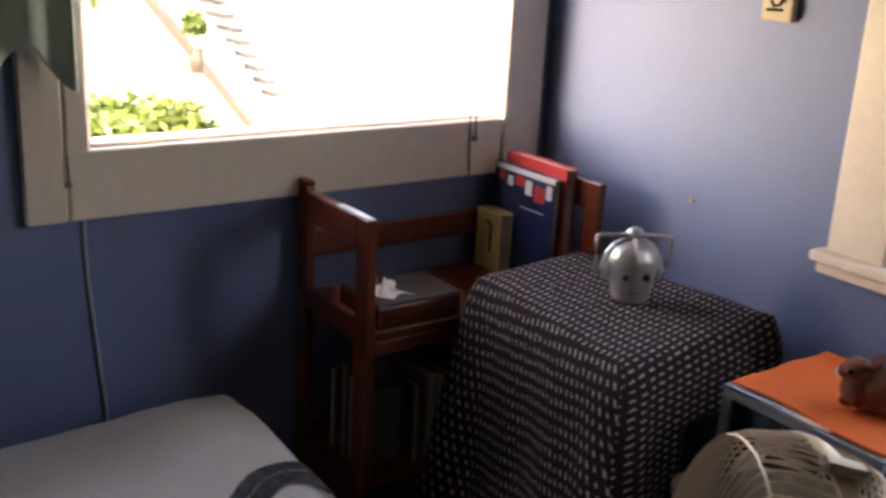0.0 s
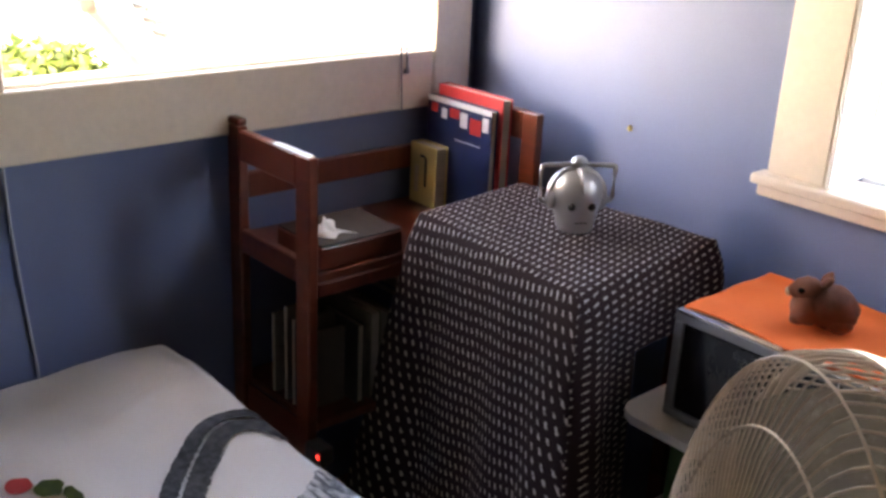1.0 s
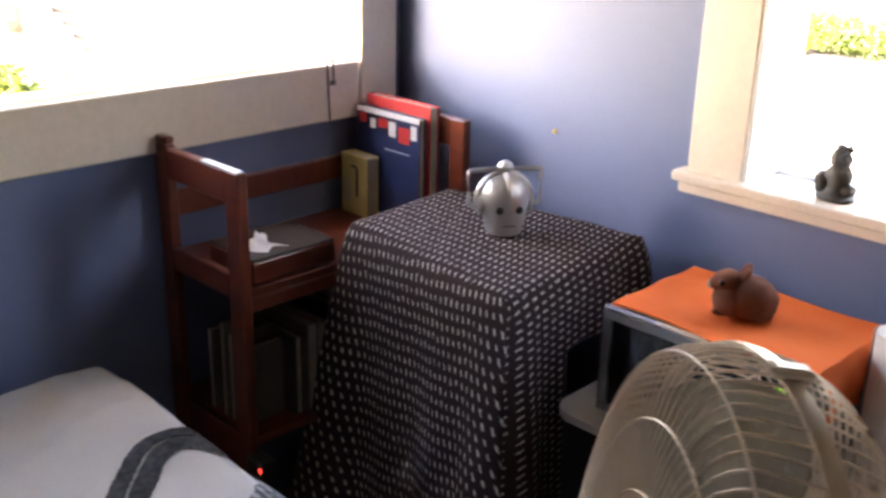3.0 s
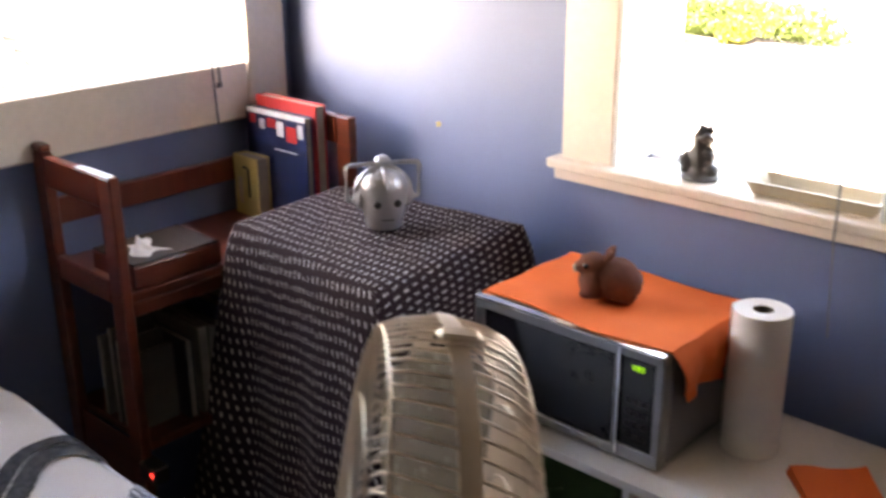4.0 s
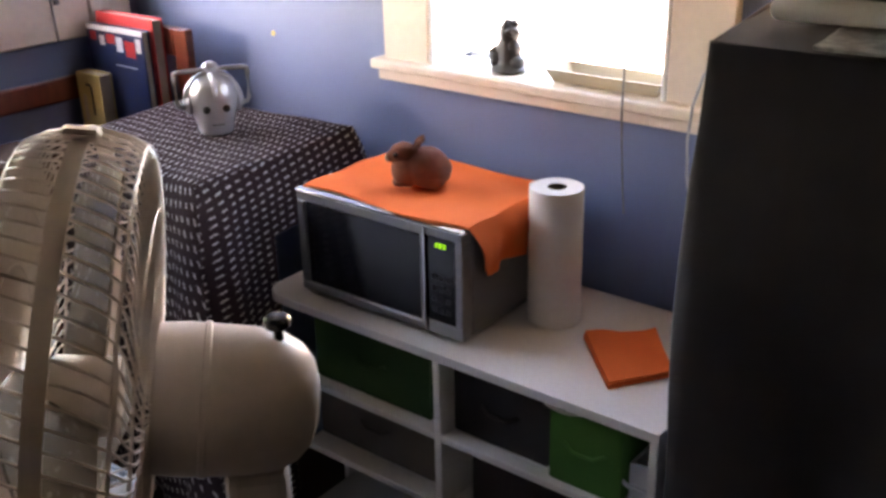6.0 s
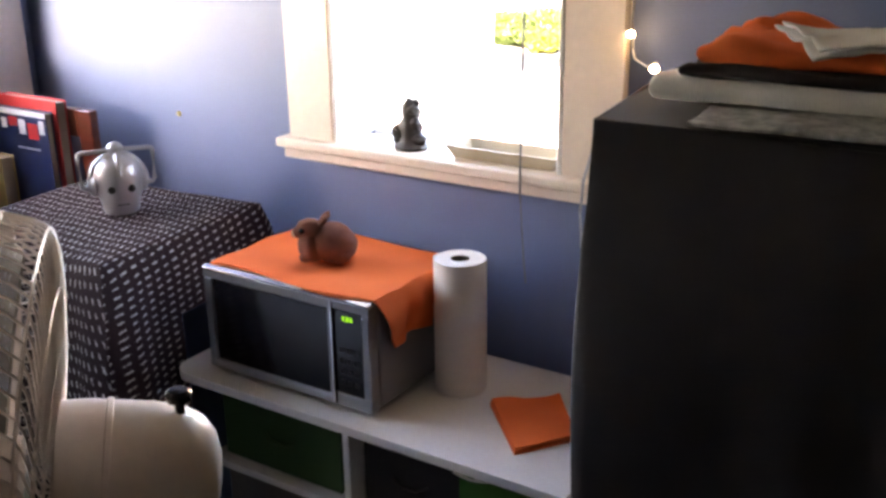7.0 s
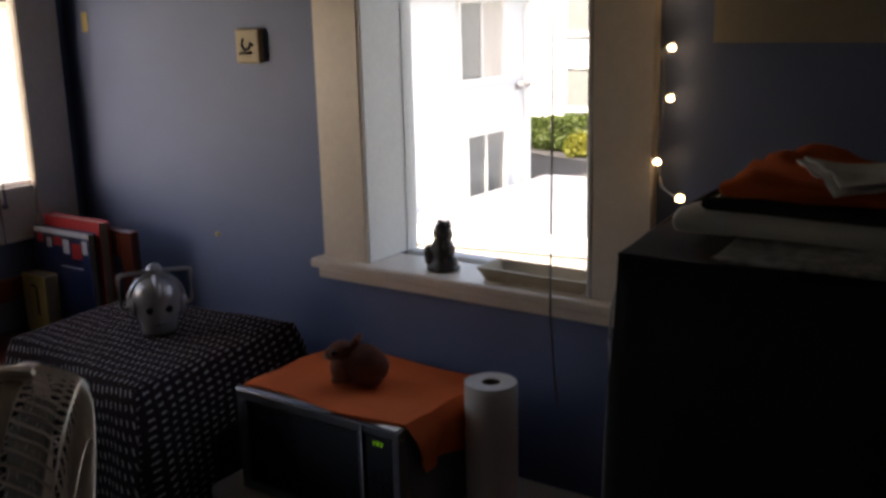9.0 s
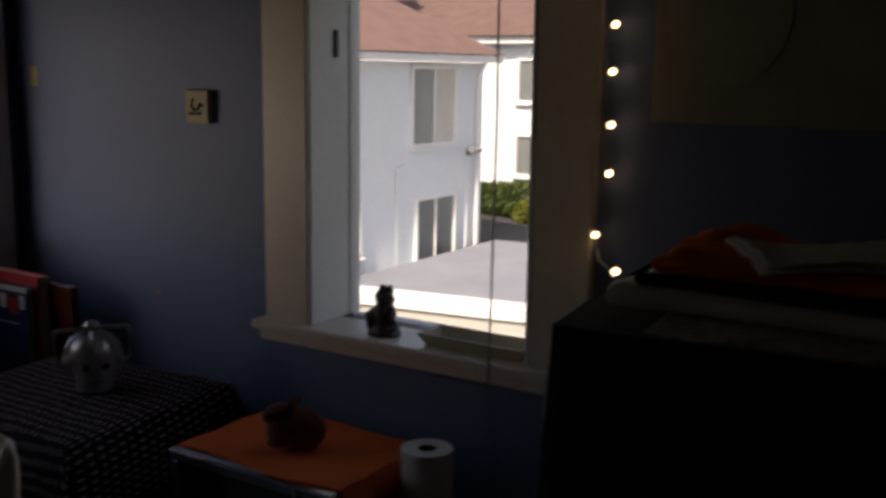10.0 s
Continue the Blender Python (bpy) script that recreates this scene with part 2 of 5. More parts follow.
def part(name, bm, mats, parent=None, label="", smooth=False, angle=40):
    """Links a bmesh that is given in world metres as one mesh object, its origin at its own base."""
    me = bpy.data.meshes.new(name)
    lo = Vector([min(v.co[i] for v in bm.verts) for i in range(3)])
    hi = Vector([max(v.co[i] for v in bm.verts) for i in range(3)])
    c = Vector(((lo.x + hi.x) / 2, (lo.y + hi.y) / 2, lo.z))
    bmesh.ops.translate(bm, verts=bm.verts, vec=-c)
    bmesh.ops.recalc_face_normals(bm, faces=bm.faces)
    if smooth:
        for f in bm.faces:
            f.smooth = True
        for e in bm.edges:
            if len(e.link_faces) == 2 and e.calc_face_angle(0) > radians(angle):
                e.smooth = False
    bm.to_mesh(me)
    bm.free()
    for m in mats if isinstance(mats, (list, tuple)) else (mats,):
        me.materials.append(m)
    ob = new(name, me)
    PLACE[ob] = c
    if parent is not None:
        ob.parent = parent
        ob.location = c - PLACE[parent]
    else:
        ob.location = c
    if label:
        ob["label"] = label
    return ob


def box(bm, x0, x1, y0, y1, z0, z1, bevel=0.0, seg=1, m=None, mat=0):
    vs = [bm.verts.new((x, y, z)) for x in (x0, x1) for y in (y0, y1) for z in (z0, z1)]
    fs = [bm.faces.new([vs[i] for i in q]) for q in ((0, 1, 3, 2), (4, 6, 7, 5), (0, 4, 5, 1), (2, 3, 7, 6), (0, 2, 6, 4), (1, 5, 7, 3))]
    for f in fs:
        f.material_index = mat
    if bevel:
        es = list({e for f in fs for e in f.edges})
        r = bmesh.ops.bevel(bm, geom=es, offset=bevel, segments=seg, affect="EDGES", profile=0.5)
        for f in r["faces"]:
            f.material_index = mat
        vs = list({v for f in r["faces"] for v in f.verts} | {v for v in vs if v.is_valid})
    if m is not None:
        bmesh.ops.transform(bm, matrix=m, verts=[v for v in vs if v.is_valid])
    return bm


def boxes(*rows, bevel=0.0):
    bm = bmesh.new()
    for r in rows:
        box(bm, *r, bevel=bevel)
    return bm


def block(x0, x1, y0, y1, z0, z1, bevel=0.003, seg=1, m=None):
    return box(bmesh.new(), x0, x1, y0, y1, z0, z1, bevel, seg, m)


def lathe(bm, profile, n=32, m=None, cap=True, mat=0):
    """Turns (radius, height) pairs round z."""
    rings = []
    for r, z in profile:
        rings.append([bm.verts.new((r * math.cos(2 * math.pi * i / n), r * math.sin(2 * math.pi * i / n), z)) for i in range(n)])
    fs = []
    for a, b in zip(rings, rings[1:]):
        for i in range(n):
            fs.append(bm.faces.new((a[i], a[(i + 1) % n], b[(i + 1) % n], b[i])))
    if cap:
        fs.append(bm.faces.new(rings[0][::-1]))
        fs.append(bm.faces.new(rings[-1]))
    for f in fs:
        f.material_index = mat
    if m is not None:
        bmesh.ops.transform(bm, matrix=m, verts=[v for r in rings for v in r])
    return bm


def tube(bm, pts, r, n=6, closed=False, mat=0):
    pts = [Vector(p) for p in pts]
    rings = []
    for i, p in enumerate(pts):
        a = pts[i - 1] if (i or closed) else p
        b = pts[(i + 1) % len(pts)] if (i < len(pts) - 1 or closed) else p
        d = (b - a).normalized()
        q = d.to_track_quat("Z", "Y")
        rr = r[i] if isinstance(r, (list, tuple)) else r
        rings.append([bm.verts.new(p + q @ Vector((rr * math.cos(2 * math.pi * k / n), rr * math.sin(2 * math.pi * k / n), 0))) for k in range(n)])
    pairs = list(zip(rings, rings[1:])) + ([(rings[-1], rings[0])] if closed else [])
    for a, b in pairs:
        for k in range(n):
            bm.faces.new((a[k], a[(k + 1) % n], b[(k + 1) % n], b[k])).material_index = mat
    if not closed:
        bm.faces.new(rings[0][::-1]).material_index = mat
        bm.faces.new(rings[-1]).material_index = mat
    return bm


def ball(bm, c, r, m=None, seg=20, rings=14, mat=0):
    out = bmesh.ops.create_uvsphere(bm, u_segments=seg, v_segments=rings, radius=1.0)
    s = Matrix.Diagonal((*(r if isinstance(r, tuple) else (r, r, r)), 1))
    bmesh.ops.transform(bm, matrix=Matrix.Translation(c) @ (m or Matrix()) @ s, verts=out["verts"])
    for v in out["verts"]:
        for f in v.link_faces:
            f.material_index = mat
    return out["verts"]


def sheet(nu, nv, fn, thick=0.0, uv=None):
    """A cloth from fn(u, v) over the unit square; thick: its thickness along the normal; uv: its own coordinates."""
    bm = bmesh.new()
    lay = bm.loops.layers.uv.new("UVMap") if uv else None
    g = [[bm.verts.new(fn(i / nu, j / nv)) for j in range(nv + 1)] for i in range(nu + 1)]
    for i in range(nu):
        for j in range(nv):
            f = bm.faces.new((g[i][j], g[i + 1][j], g[i + 1][j + 1], g[i][j + 1]))
            if uv:
                for l, (a, b) in zip(f.loops, ((i, j), (i + 1, j), (i + 1, j + 1), (i, j + 1))):
                    l[lay].uv = uv(a / nu, b / nv)
    if thick:
        bmesh.ops.recalc_face_normals(bm, faces=bm.faces)
        bmesh.ops.solidify(bm, geom=bm.faces[:], thickness=thick)
    return bm


# ---- the room ----
def wall(name, *rows, mat=BLUE, label="matte blue painted wall"):
    return tagged(part(name, boxes(*rows), mat), label, "wall", kind="structure")


H = 2.5
# both window heads are unseen, set low to block some sky light
wall("wall_west", (-0.16, 0, -4.2, 0, 0, 1.20), (-0.16, 0, -4.2, 0, 1.93, H), (-0.16, 0, -4.2, -1.24, 1.20, 1.93), (-0.16, 0, -0.05, 0, 1.20, 1.93))
wall("wall_north", (-0.16, 4.0, 0, 0.16, 0, 1.10), (-0.16, 4.0, 0, 0.16, 1.93, H), (-0.16, 1.046, 0, 0.16, 1.10, 1.93), (1.60, 4.0, 0, 0.16, 1.10, 1.93))
# unseen walls that close the room, coloured dark to cut bounced light
wall("wall_east", (4.0, 4.15, -4.35, 0.16, 0, H), mat=DARKWALL, label="plain dark brown wall closing the unseen side")
wall("wall_south", (-0.16, 4.0, -4.35, -4.2, 0, H), mat=DARKWALL, label="plain dark brown wall closing the unseen side")
# ceiling out of view, greyed so that less light bounces down
tagged(part("ceiling", boxes((-0.16, 4.15, -4.35, 0.16, H, H + 0.12)), CEIL), "plain greyed ceiling, unseen", "ceiling", kind="structure")
tagged(part("floor", boxes((-0.16, 4.15, -4.35, 0.16, -0.15, 0)), BOARDS), "dark brown wooden floor", "floor", kind="structure")

# window in the west wall: wide, cream casing, cords and latches
w1 = thing("window_1", "wide window with broad cream painted casing", "window", (0, -0.695, 1.10), kind="structure")
part("casing", block(0, 0.022, -1.354, -1.272, 1.105, 2.07, 0.004), CREAM, w1)
part("casing", block(0, 0.022, -0.156, -0.032, 1.105, 2.07, 0.004), CREAM, w1)
part("apron", block(0, 0.020, -1.268, -0.160, 1.105, 1.250, 0.004), CREAM, w1)
part("head_casing", block(0, 0.020, -1.268, -0.154, 1.92, 2.07, 0.004), CREAM, w1)
part("side_stop", block(0, 0.019, -1.268, -1.222, 1.250, 1.916, 0.004), CREAM, w1)
part("sill_board", block(-0.19, -0.002, -1.238, -0.052, 1.202, 1.232, 0.004), CREAM, w1)
part("jamb", block(-0.158, -0.002, -0.064, -0.052, 1.234, 1.928, 0.002), CREAM, w1)
part("jamb", block(-0.158, -0.002, -1.238, -1.224, 1.234, 1.928, 0.002), CREAM, w1)
part("sash", boxes((-0.12, -0.08, -1.222, -1.19, 1.234, 1.925), (-0.12, -0.08, -0.078, -0.066, 1.234, 1.925), (-0.12, -0.08, -1.19, -0.078, 1.233, 1.242), (-0.12, -0.08, -1.19, -0.078, 1.89, 1.925), bevel=0.002), CREAM, w1)
p = part("pane", block(-0.102, -0.098, -1.188, -0.080, 1.244, 1.888, 0.0), GLASS, w1)
p.visible_shadow = False
for yy, zz in ((-0.252, 1.214), (-1.270, 1.195)):
    bm = bmesh.new()
    tube(bm, [(0.026, yy, zz + 0.05), (0.030, yy, zz), (0.030, yy + 0.004, zz - 0.012)], 0.003)
    box(bm, 0.022, 0.030, yy - 0.006, yy + 0.006, zz - 0.016, zz - 0.004, 0.001)
    part("latch", bm, GREYCASE, w1, "small dark metal hook latch")
part("cord", tube(bmesh.new(), [(0.026, -0.280, 1.93), (0.027, -0.276, 1.5), (0.026, -0.270, 1.26), (0.027, -0.264, 1.105)], 0.0022), GREYCASE, w1, "thin dark blind cord")

# window in the north wall: tall, cream casing, stool and apron
w2 = thing("window_2", "tall window with cream painted casing and deep sill", "window", (1.32, 0, 1.08), kind="structure")
part("casing", block(0.918, 1.0465, -0.022, 0, 1.130, 1.93, 0.004), CREAM, w2)
part("casing", block(1.5995, 1.722, -0.022, 0, 1.130, 1.93, 0.004), CREAM, w2)
part("head_casing", block(0.90, 1.735, -0.024, 0, 1.932, 2.07, 0.004), CREAM, w2)
part("stool", block(0.895, 1.735, -0.046, 0.10, 1.108, 1.130, 0.006, 2), CREAM, w2)
part("apron", block(0.905, 1.728, -0.030, 0, 1.082, 1.106, 0.004), CREAM, w2)
part("jamb", block(1.0468, 1.0555, -0.0215, 0.158, 1.131, 1.928, 0.002), WHITETRIM, w2)
part("jamb", block(1.589, 1.5992, -0.0215, 0.158, 1.131, 1.928, 0.002), WHITETRIM, w2)
part("outer_sill", block(1.047, 1.599, 0.102, 0.20, 1.104, 1.122, 0.004), WHITETRIM, w2)
part("sash", boxes((1.0556, 1.058, 0.115, 0.145, 1.124, 1.925), (1.585, 1.5885, 0.115, 0.145, 1.124, 1.925), (1.058, 1.585, 0.115, 0.145, 1.123, 1.134), (1.058, 1.585, 0.115, 0.145, 1.89, 1.925), bevel=0.001), WHITETRIM, w2)
p = part("pane", block(1.0585, 1.5845, 0.128, 0.132, 1.1345, 1.8895, 0.0), GLASS, w2)
p.visible_shadow = False
part("latch", block(1.0556, 1.0606, 0.06, 0.075, 1.72, 1.78, 0.002), BLACK, w2, "small dark sash latch")
part("cord", tube(bmesh.new(), [(1.52, -0.030, 1.93), (1.523, -0.032, 1.6), (1.527, -0.050, 1.10), (1.53, -0.036, 0.95), (1.532, -0.03, 0.90)], 0.0022), GREYCASE, w2, "thin dark blind cord")

# ---- furniture ----
# low white shelf unit
S_ = thing("shelf_unit", "low white laminate cubby shelf unit against the wall", "shelf", (1.375, -0.23, 0))
bm = bmesh.new()
oct_ = [(1.826, -0.432), (1.826, -0.030), (0.915, -0.030)] + [(0.965 - 0.05 * math.cos(a * math.pi / 16), -0.382 - 0.05 * math.sin(a * math.pi / 16)) for a in range(9)]
lo, hi = [bm.verts.new((x, y, 0.702)) for x, y in oct_], [bm.verts.new((x, y, 0.720)) for x, y in oct_]
bm.faces.new(lo[::-1]), bm.faces.new(hi)
for i in range(len(oct_)):
    bm.faces.new((lo[i], lo[(i + 1) % len(oct_)], hi[(i + 1) % len(oct_)], hi[i]))
part("top_board", bm, LAMINATE, S_, "white board with a rounded corner")
for x, y in ((0.985, -0.30), (1.364, -0.428), (1.808, -0.428)):
    part("upright", block(x, x + 0.016, y, -0.034, 0.0, 0.701, 0.002), LAMINATE, S_)
for x0, x1 in ((1.0015, 1.3635), (1.3805, 1.8075)):
    for z in (0.03, 0.198, 0.362, 0.524):
        part("shelf", block(x0, x1, -0.426, -0.036, z, z + 0.016, 0.002), LAMINATE, S_)
part("back_panel", block(0.987, 1.807, -0.0335, -0.0305, 0.0, 0.70, 0.0), LAMINATE, S_)


def bin_box(name, label, x0, x1, y0, y1, z0, h, mat):
    b = thing(name, label, "storage box", ((x0 + x1) / 2, (y0 + y1) / 2, z0), "storage boxes in the shelf unit")
    bm = bmesh.new()
    rs = [[bm.verts.new((x + sx * i, y + sy * i, z)) for x, y, sx, sy in ((x0, y0, 1, 1), (x1, y0, -1, 1), (x1, y1, -1, -1), (x0, y1, 1, -1))]
          for i, z in ((0.004, z0), (0, z0 + 0.006), (0, z0 + h), (0.006, z0 + h), (0.006, z0 + 0.006))]
    bm.faces.new(rs[0][::-1]), bm.faces.new(rs[-1])
    for a, b_ in zip(rs, rs[1:]):
        for i in range(4):
            bm.faces.new((a[i], a[(i + 1) % 4], b_[(i + 1) % 4], b_[i]))
    part("body", bm, mat, b)
    part("handle", tube(bmesh.new(), [((x0 + x1) / 2 - 0.04, y0 - 0.002, z0 + h * 0.6), ((x0 + x1) / 2 - 0.02, y0 - 0.008, z0 + h * 0.52), ((x0 + x1) / 2 + 0.02, y0 - 0.008, z0 + h * 0.52), ((x0 + x1) / 2 + 0.04, y0 - 0.002, z0 + h * 0.6)], 0.004), mat, b)
    return b


bin_box("storage_box", "bright green fabric storage box in the white shelf", 1.615, 1.755, -0.415, -0.08, 0.540, 0.148, GREENBIN)
bin_box("storage_box", "dark green fabric storage box in the white shelf", 1.03, 1.335, -0.40, -0.08, 0.540, 0.140, DARKBIN)
bin_box("storage_box", "black fabric storage box in the white shelf", 1.39, 1.60, -0.395, -0.08, 0.540, 0.135, BLACKCLOTH)
bin_box("storage_box", "pale blue box in the white shelf", 1.763, 1.803, -0.40, -0.15, 0.540, 0.085, WHITEPRINT)
bin_box("storage_box", "brown card box in the white shelf", 1.01, 1.33, -0.38, -0.08, 0.378, 0.13, CARD)
bin_box("storage_box", "black fabric storage box in the white shelf", 1.42, 1.78, -0.38, -0.08, 0.378, 0.13, BLACKCLOTH)
tk = thing("paper_bag", "crumpled white paper tucked over the green box", "paper", (1.66, -0.40, 0.6905))
part("sheet", sheet(14, 5, lambda u, v: (1.604 + 0.10 * u, -0.40 - 0.020 * v, 0.698 - 0.012 * v * (0.6 + 0.5 * math.sin(5 * u)) - 0.004 * (1 - v)), 0.0015), PAPER, tk, smooth=True)

# microwave
MW = thing("microwave_oven", "silver microwave oven with dark glass door", "microwave", (1.2, -0.24, 0.72))
part("case", block(0.992, 1.405, -0.355, -0.085, 0.729, 0.940, 0.006, 2), GREYCASE, MW)
for x in (1.02, 1.375):
    for y in (-0.33, -0.11):
        part("foot", lathe(bmesh.new(), [(0.010, 0), (0.012, 0.009)], 12, Matrix.Translation((x, y, 0.7203))), BLACK, MW)
dr = part("door", boxes((0.992, 1.316, -0.386, -0.357, 0.924, 0.942), (0.992, 1.316, -0.386, -0.357, 0.729, 0.747), (0.992, 1.013, -0.386, -0.357, 0.747, 0.924), (1.308, 1.316, -0.386, -0.357, 0.747, 0.924), bevel=0.002), STEEL, MW)
part("door_glass", block(1.0135, 1.3075, -0.383, -0.362, 0.7475, 0.9235, 0.002), BLACKGLASS, dr, "dark tinted glass")
part("door_edge", block(1.317, 1.322, -0.389, -0.357, 0.729, 0.942, 0.001), CHROME, dr, "bright metal edge strip")
cp = part("control_panel", boxes((1.323, 1.405, -0.385, -0.357, 0.926, 0.942), (1.323, 1.405, -0.385, -0.357, 0.729, 0.755), (1.388, 1.405, -0.385, -0.357, 0.755, 0.926), bevel=0.002), STEEL, MW)
part("panel_glass", block(1.3235, 1.3875, -0.383, -0.362, 0.7555, 0.9255, 0.001), BLACKGLASS, cp, "black control panel")
bm = bmesh.new()
for k, (dx, w) in enumerate(((0, 0.004), (0.008, 0.006), (0.018, 0.004))):
    for z in (0.906, 0.9115):
        box(bm, 1.344 + dx, 1.344 + dx + w, -0.3845, -0.3832, z, z + 0.0028)
part("display", bm, GREENLED, cp, "small lit green digits")
for i in range(3):
    for j in range(4):
        part("key", block(1.334 + i * 0.016, 1.345 + i * 0.016, -0.3845, -0.3832, 0.775 + j * 0.022, 0.785 + j * 0.022, 0), BLACK, cp)
part("top_trim", block(0.994, 1.405, -0.392, -0.372, 0.9425, 0.949, 0.002), CHROME, MW, "bright silver top edge")

# orange cloth over the microwave
def cloth_top(u, v):
    x = 1.000 + 0.407 * u
    y = -0.372 + 0.285 * v + 0.008 * math.sin(7 * u)
    z = 0.9515 + 0.0015 * math.sin(9 * u + 3 * v) + 0.002 * math.sin(13 * v)
    return (x, y, z)


def cloth_flap(u, v):
    y = -0.366 + 0.262 * u + 0.036 * v * (1 - u)
    drop = (0.102 - 0.006 * u + 0.004 * math.sin(14 * u)) * v
    fold = 0.007 * math.sin(15 * u + 0.6) * v + 0.003 * math.sin(33 * u + 2 * v) * v
    return (1.407 + 0.012 * math.sin(math.pi * min(1, v * 1.2)) + 0.010 * v + fold, y, 0.9515 - drop - 0.002 * math.sin(9 * u) * (1 - v))


OC = thing("orange_cloth", "bright orange cotton cloth draped over the microwave", "cloth", (1.2, -0.23, 0.9435))
part("top", sheet(26, 18, cloth_top, 0.004), ORANGE, OC, smooth=True)
part("flap", sheet(22, 12, cloth_flap, 0.003), ORANGE, OC, smooth=True)

# folded napkin
def napkin(bm, lift, grow):
    a, b, c, d = (Vector(q) for q in ((1.566, -0.226), (1.668, -0.136), (1.764, -0.254), (1.692, -0.358)))
    n = 12
    lo, hi = [], []
    for i in range(n + 1):
        for j in range(n + 1):
            u, v = i / n, j / n
            q = a.lerp(b, u).lerp(d.lerp(c, u), v)
            m_ = (a + b + c + d) / 4
            q = m_ + (q - m_) * grow
            ed = min(u, 1 - u, v, 1 - v)
            z = lift + 0.006 * (1 - (1 - min(1, ed * 5)) ** 2 * 0.5) + 0.004 * math.sin(6 * u) * math.cos(5 * v) + 0.007 * max(0, (1 - 2 * u)) * max(0, 1 - 2 * v) + 0.008 * max(0, 2 * u - 1) * max(0, 1 - 2 * v)
            lo.append(bm.verts.new((q.x, q.y, lift)))
            hi.append(bm.verts.new((q.x, q.y, max(z, lift + 0.004))))
    ix = lambda i, j: i * (n + 1) + j
    for i in range(n):
        for j in range(n):
            bm.faces.new([hi[ix(*q)] for q in ((i, j), (i + 1, j), (i + 1, j + 1), (i, j + 1))])
            bm.faces.new([lo[ix(*q)] for q in ((i, j), (i, j + 1), (i + 1, j + 1), (i + 1, j))])
    for i in range(n):
        for q in (((i, 0), (i + 1, 0)), ((i + 1, n), (i, n)), ((0, i + 1), (0, i)), ((n, i), (n, i + 1))):
            bm.faces.new((lo[ix(*q[0])], lo[ix(*q[1])], hi[ix(*q[1])], hi[ix(*q[0])]))
    return bm


NP = thing("napkin", "folded orange cotton napkin on the white shelf top", "napkin", (1.66, -0.24, 0.7205))
part("lower_fold", napkin(bmesh.new(), 0.7205, 1.0), ORANGE, NP, smooth=True)
part("upper_fold", napkin(bmesh.new(), 0.7290, 0.97), ORANGE, NP, smooth=True)

# paper towel roll
PR = thing("paper_towel_roll", "upright white kitchen paper roll on the shelf", "paper towel", (1.474, -0.184, 0.7205))
part("paper", lathe(bmesh.new(), [(0.0185, 0.7205), (0.0500, 0.7205), (0.0505, 0.7235), (0.0505, 0.987), (0.0495, 0.990), (0.0185, 0.990), (0.0185, 0.7205)], 56, Matrix.Translation((1.474, -0.184, 0)), cap=False), PAPER, PR, smooth=True)
part("core", lathe(bmesh.new(), [(0.0165, 0.722), (0.0182, 0.722), (0.0182, 0.9885), (0.0165, 0.9885), (0.0165, 0.722)], 32, Matrix.Translation((1.474, -0.184, 0)), cap=False), CARD, PR, "brown card tube")
part("loose_sheet", sheet(8, 6, lambda u, v: (1.474 + (0.0512 + 0.003 * u) * math.cos(2.9 + 0.5 * u), -0.184 + (0.0512 + 0.003 * u) * math.sin(2.9 + 0.5 * u), 0.722 + 0.267 * v), 0.0005), PAPER, PR, smooth=True)

# plush rabbit: one plain mesh
bm = bmesh.new()
rz = Matrix.Rotation(radians(28), 4, "Z")
def rab(x, y, z):
    return Vector((1.197, -0.250, 0.9555)) + rz.to_3x3() @ Vector((x, y, z))
ball(bm, rab(0.016, 0, 0.038), (0.046, 0.042, 0.041), rz)
ball(bm, rab(0.030, 0.002, 0.033), (0.036, 0.041, 0.035), rz)
ball(bm, rab(-0.020, -0.003, 0.032), (0.032, 0.035, 0.034), rz)
ball(bm, rab(-0.026, -0.005, 0.066), (0.028, 0.024, 0.022), rz)
ball(bm, rab(-0.046, -0.006, 0.060), (0.014, 0.015, 0.013), rz, 16, 10)
ball(bm, rab(-0.057, -0.006, 0.057), (0.006, 0.009, 0.008), rz, 12, 8, 2)
for s in (-1, 1):
    ear = rz @ Matrix.Rotation(radians(36), 4, "Y") @ Matrix.Rotation(radians(-14 * s), 4, "X")
    ball(bm, rab(0.003, 0.012 * s - 0.003, 0.086), (0.0075, 0.0105, 0.0150), ear, 14, 10)
    ball(bm, rab(-0.001, 0.0125 * s - 0.003, 0.0875), (0.0045, 0.0072, 0.0105), ear, 12, 8, 3)
    ball(bm, rab(-0.034, 0.014 * s, 0.009), (0.016, 0.012, 0.009), rz, 12, 8)
    ball(bm, rab(0.034, 0.026 * s, 0.016), (0.024, 0.015, 0.015), rz, 12, 8)
for v in bm.verts:
    v.co += Vector(noise.noise_vector(v.co * 160)) * 0.0022
    v.co.z = max(v.co.z, 0.9553)
for s in (-1, 1):
    ball(bm, rab(-0.036, 0.0225 * s - 0.005, 0.069), (0.0074, 0.0040, 0.0064), rz, 12, 8, 3)
    ball(bm, rab(-0.037, 0.0245 * s - 0.005, 0.069), (0.0064, 0.0047, 0.0056), rz, 12, 8, 1)
tagged(part("toy_rabbit", bm, [FUR, EYE, BAMBOO, EARSKIN], smooth=True, angle=180), "small brown plush rabbit lying on the orange cloth", "soft toy")

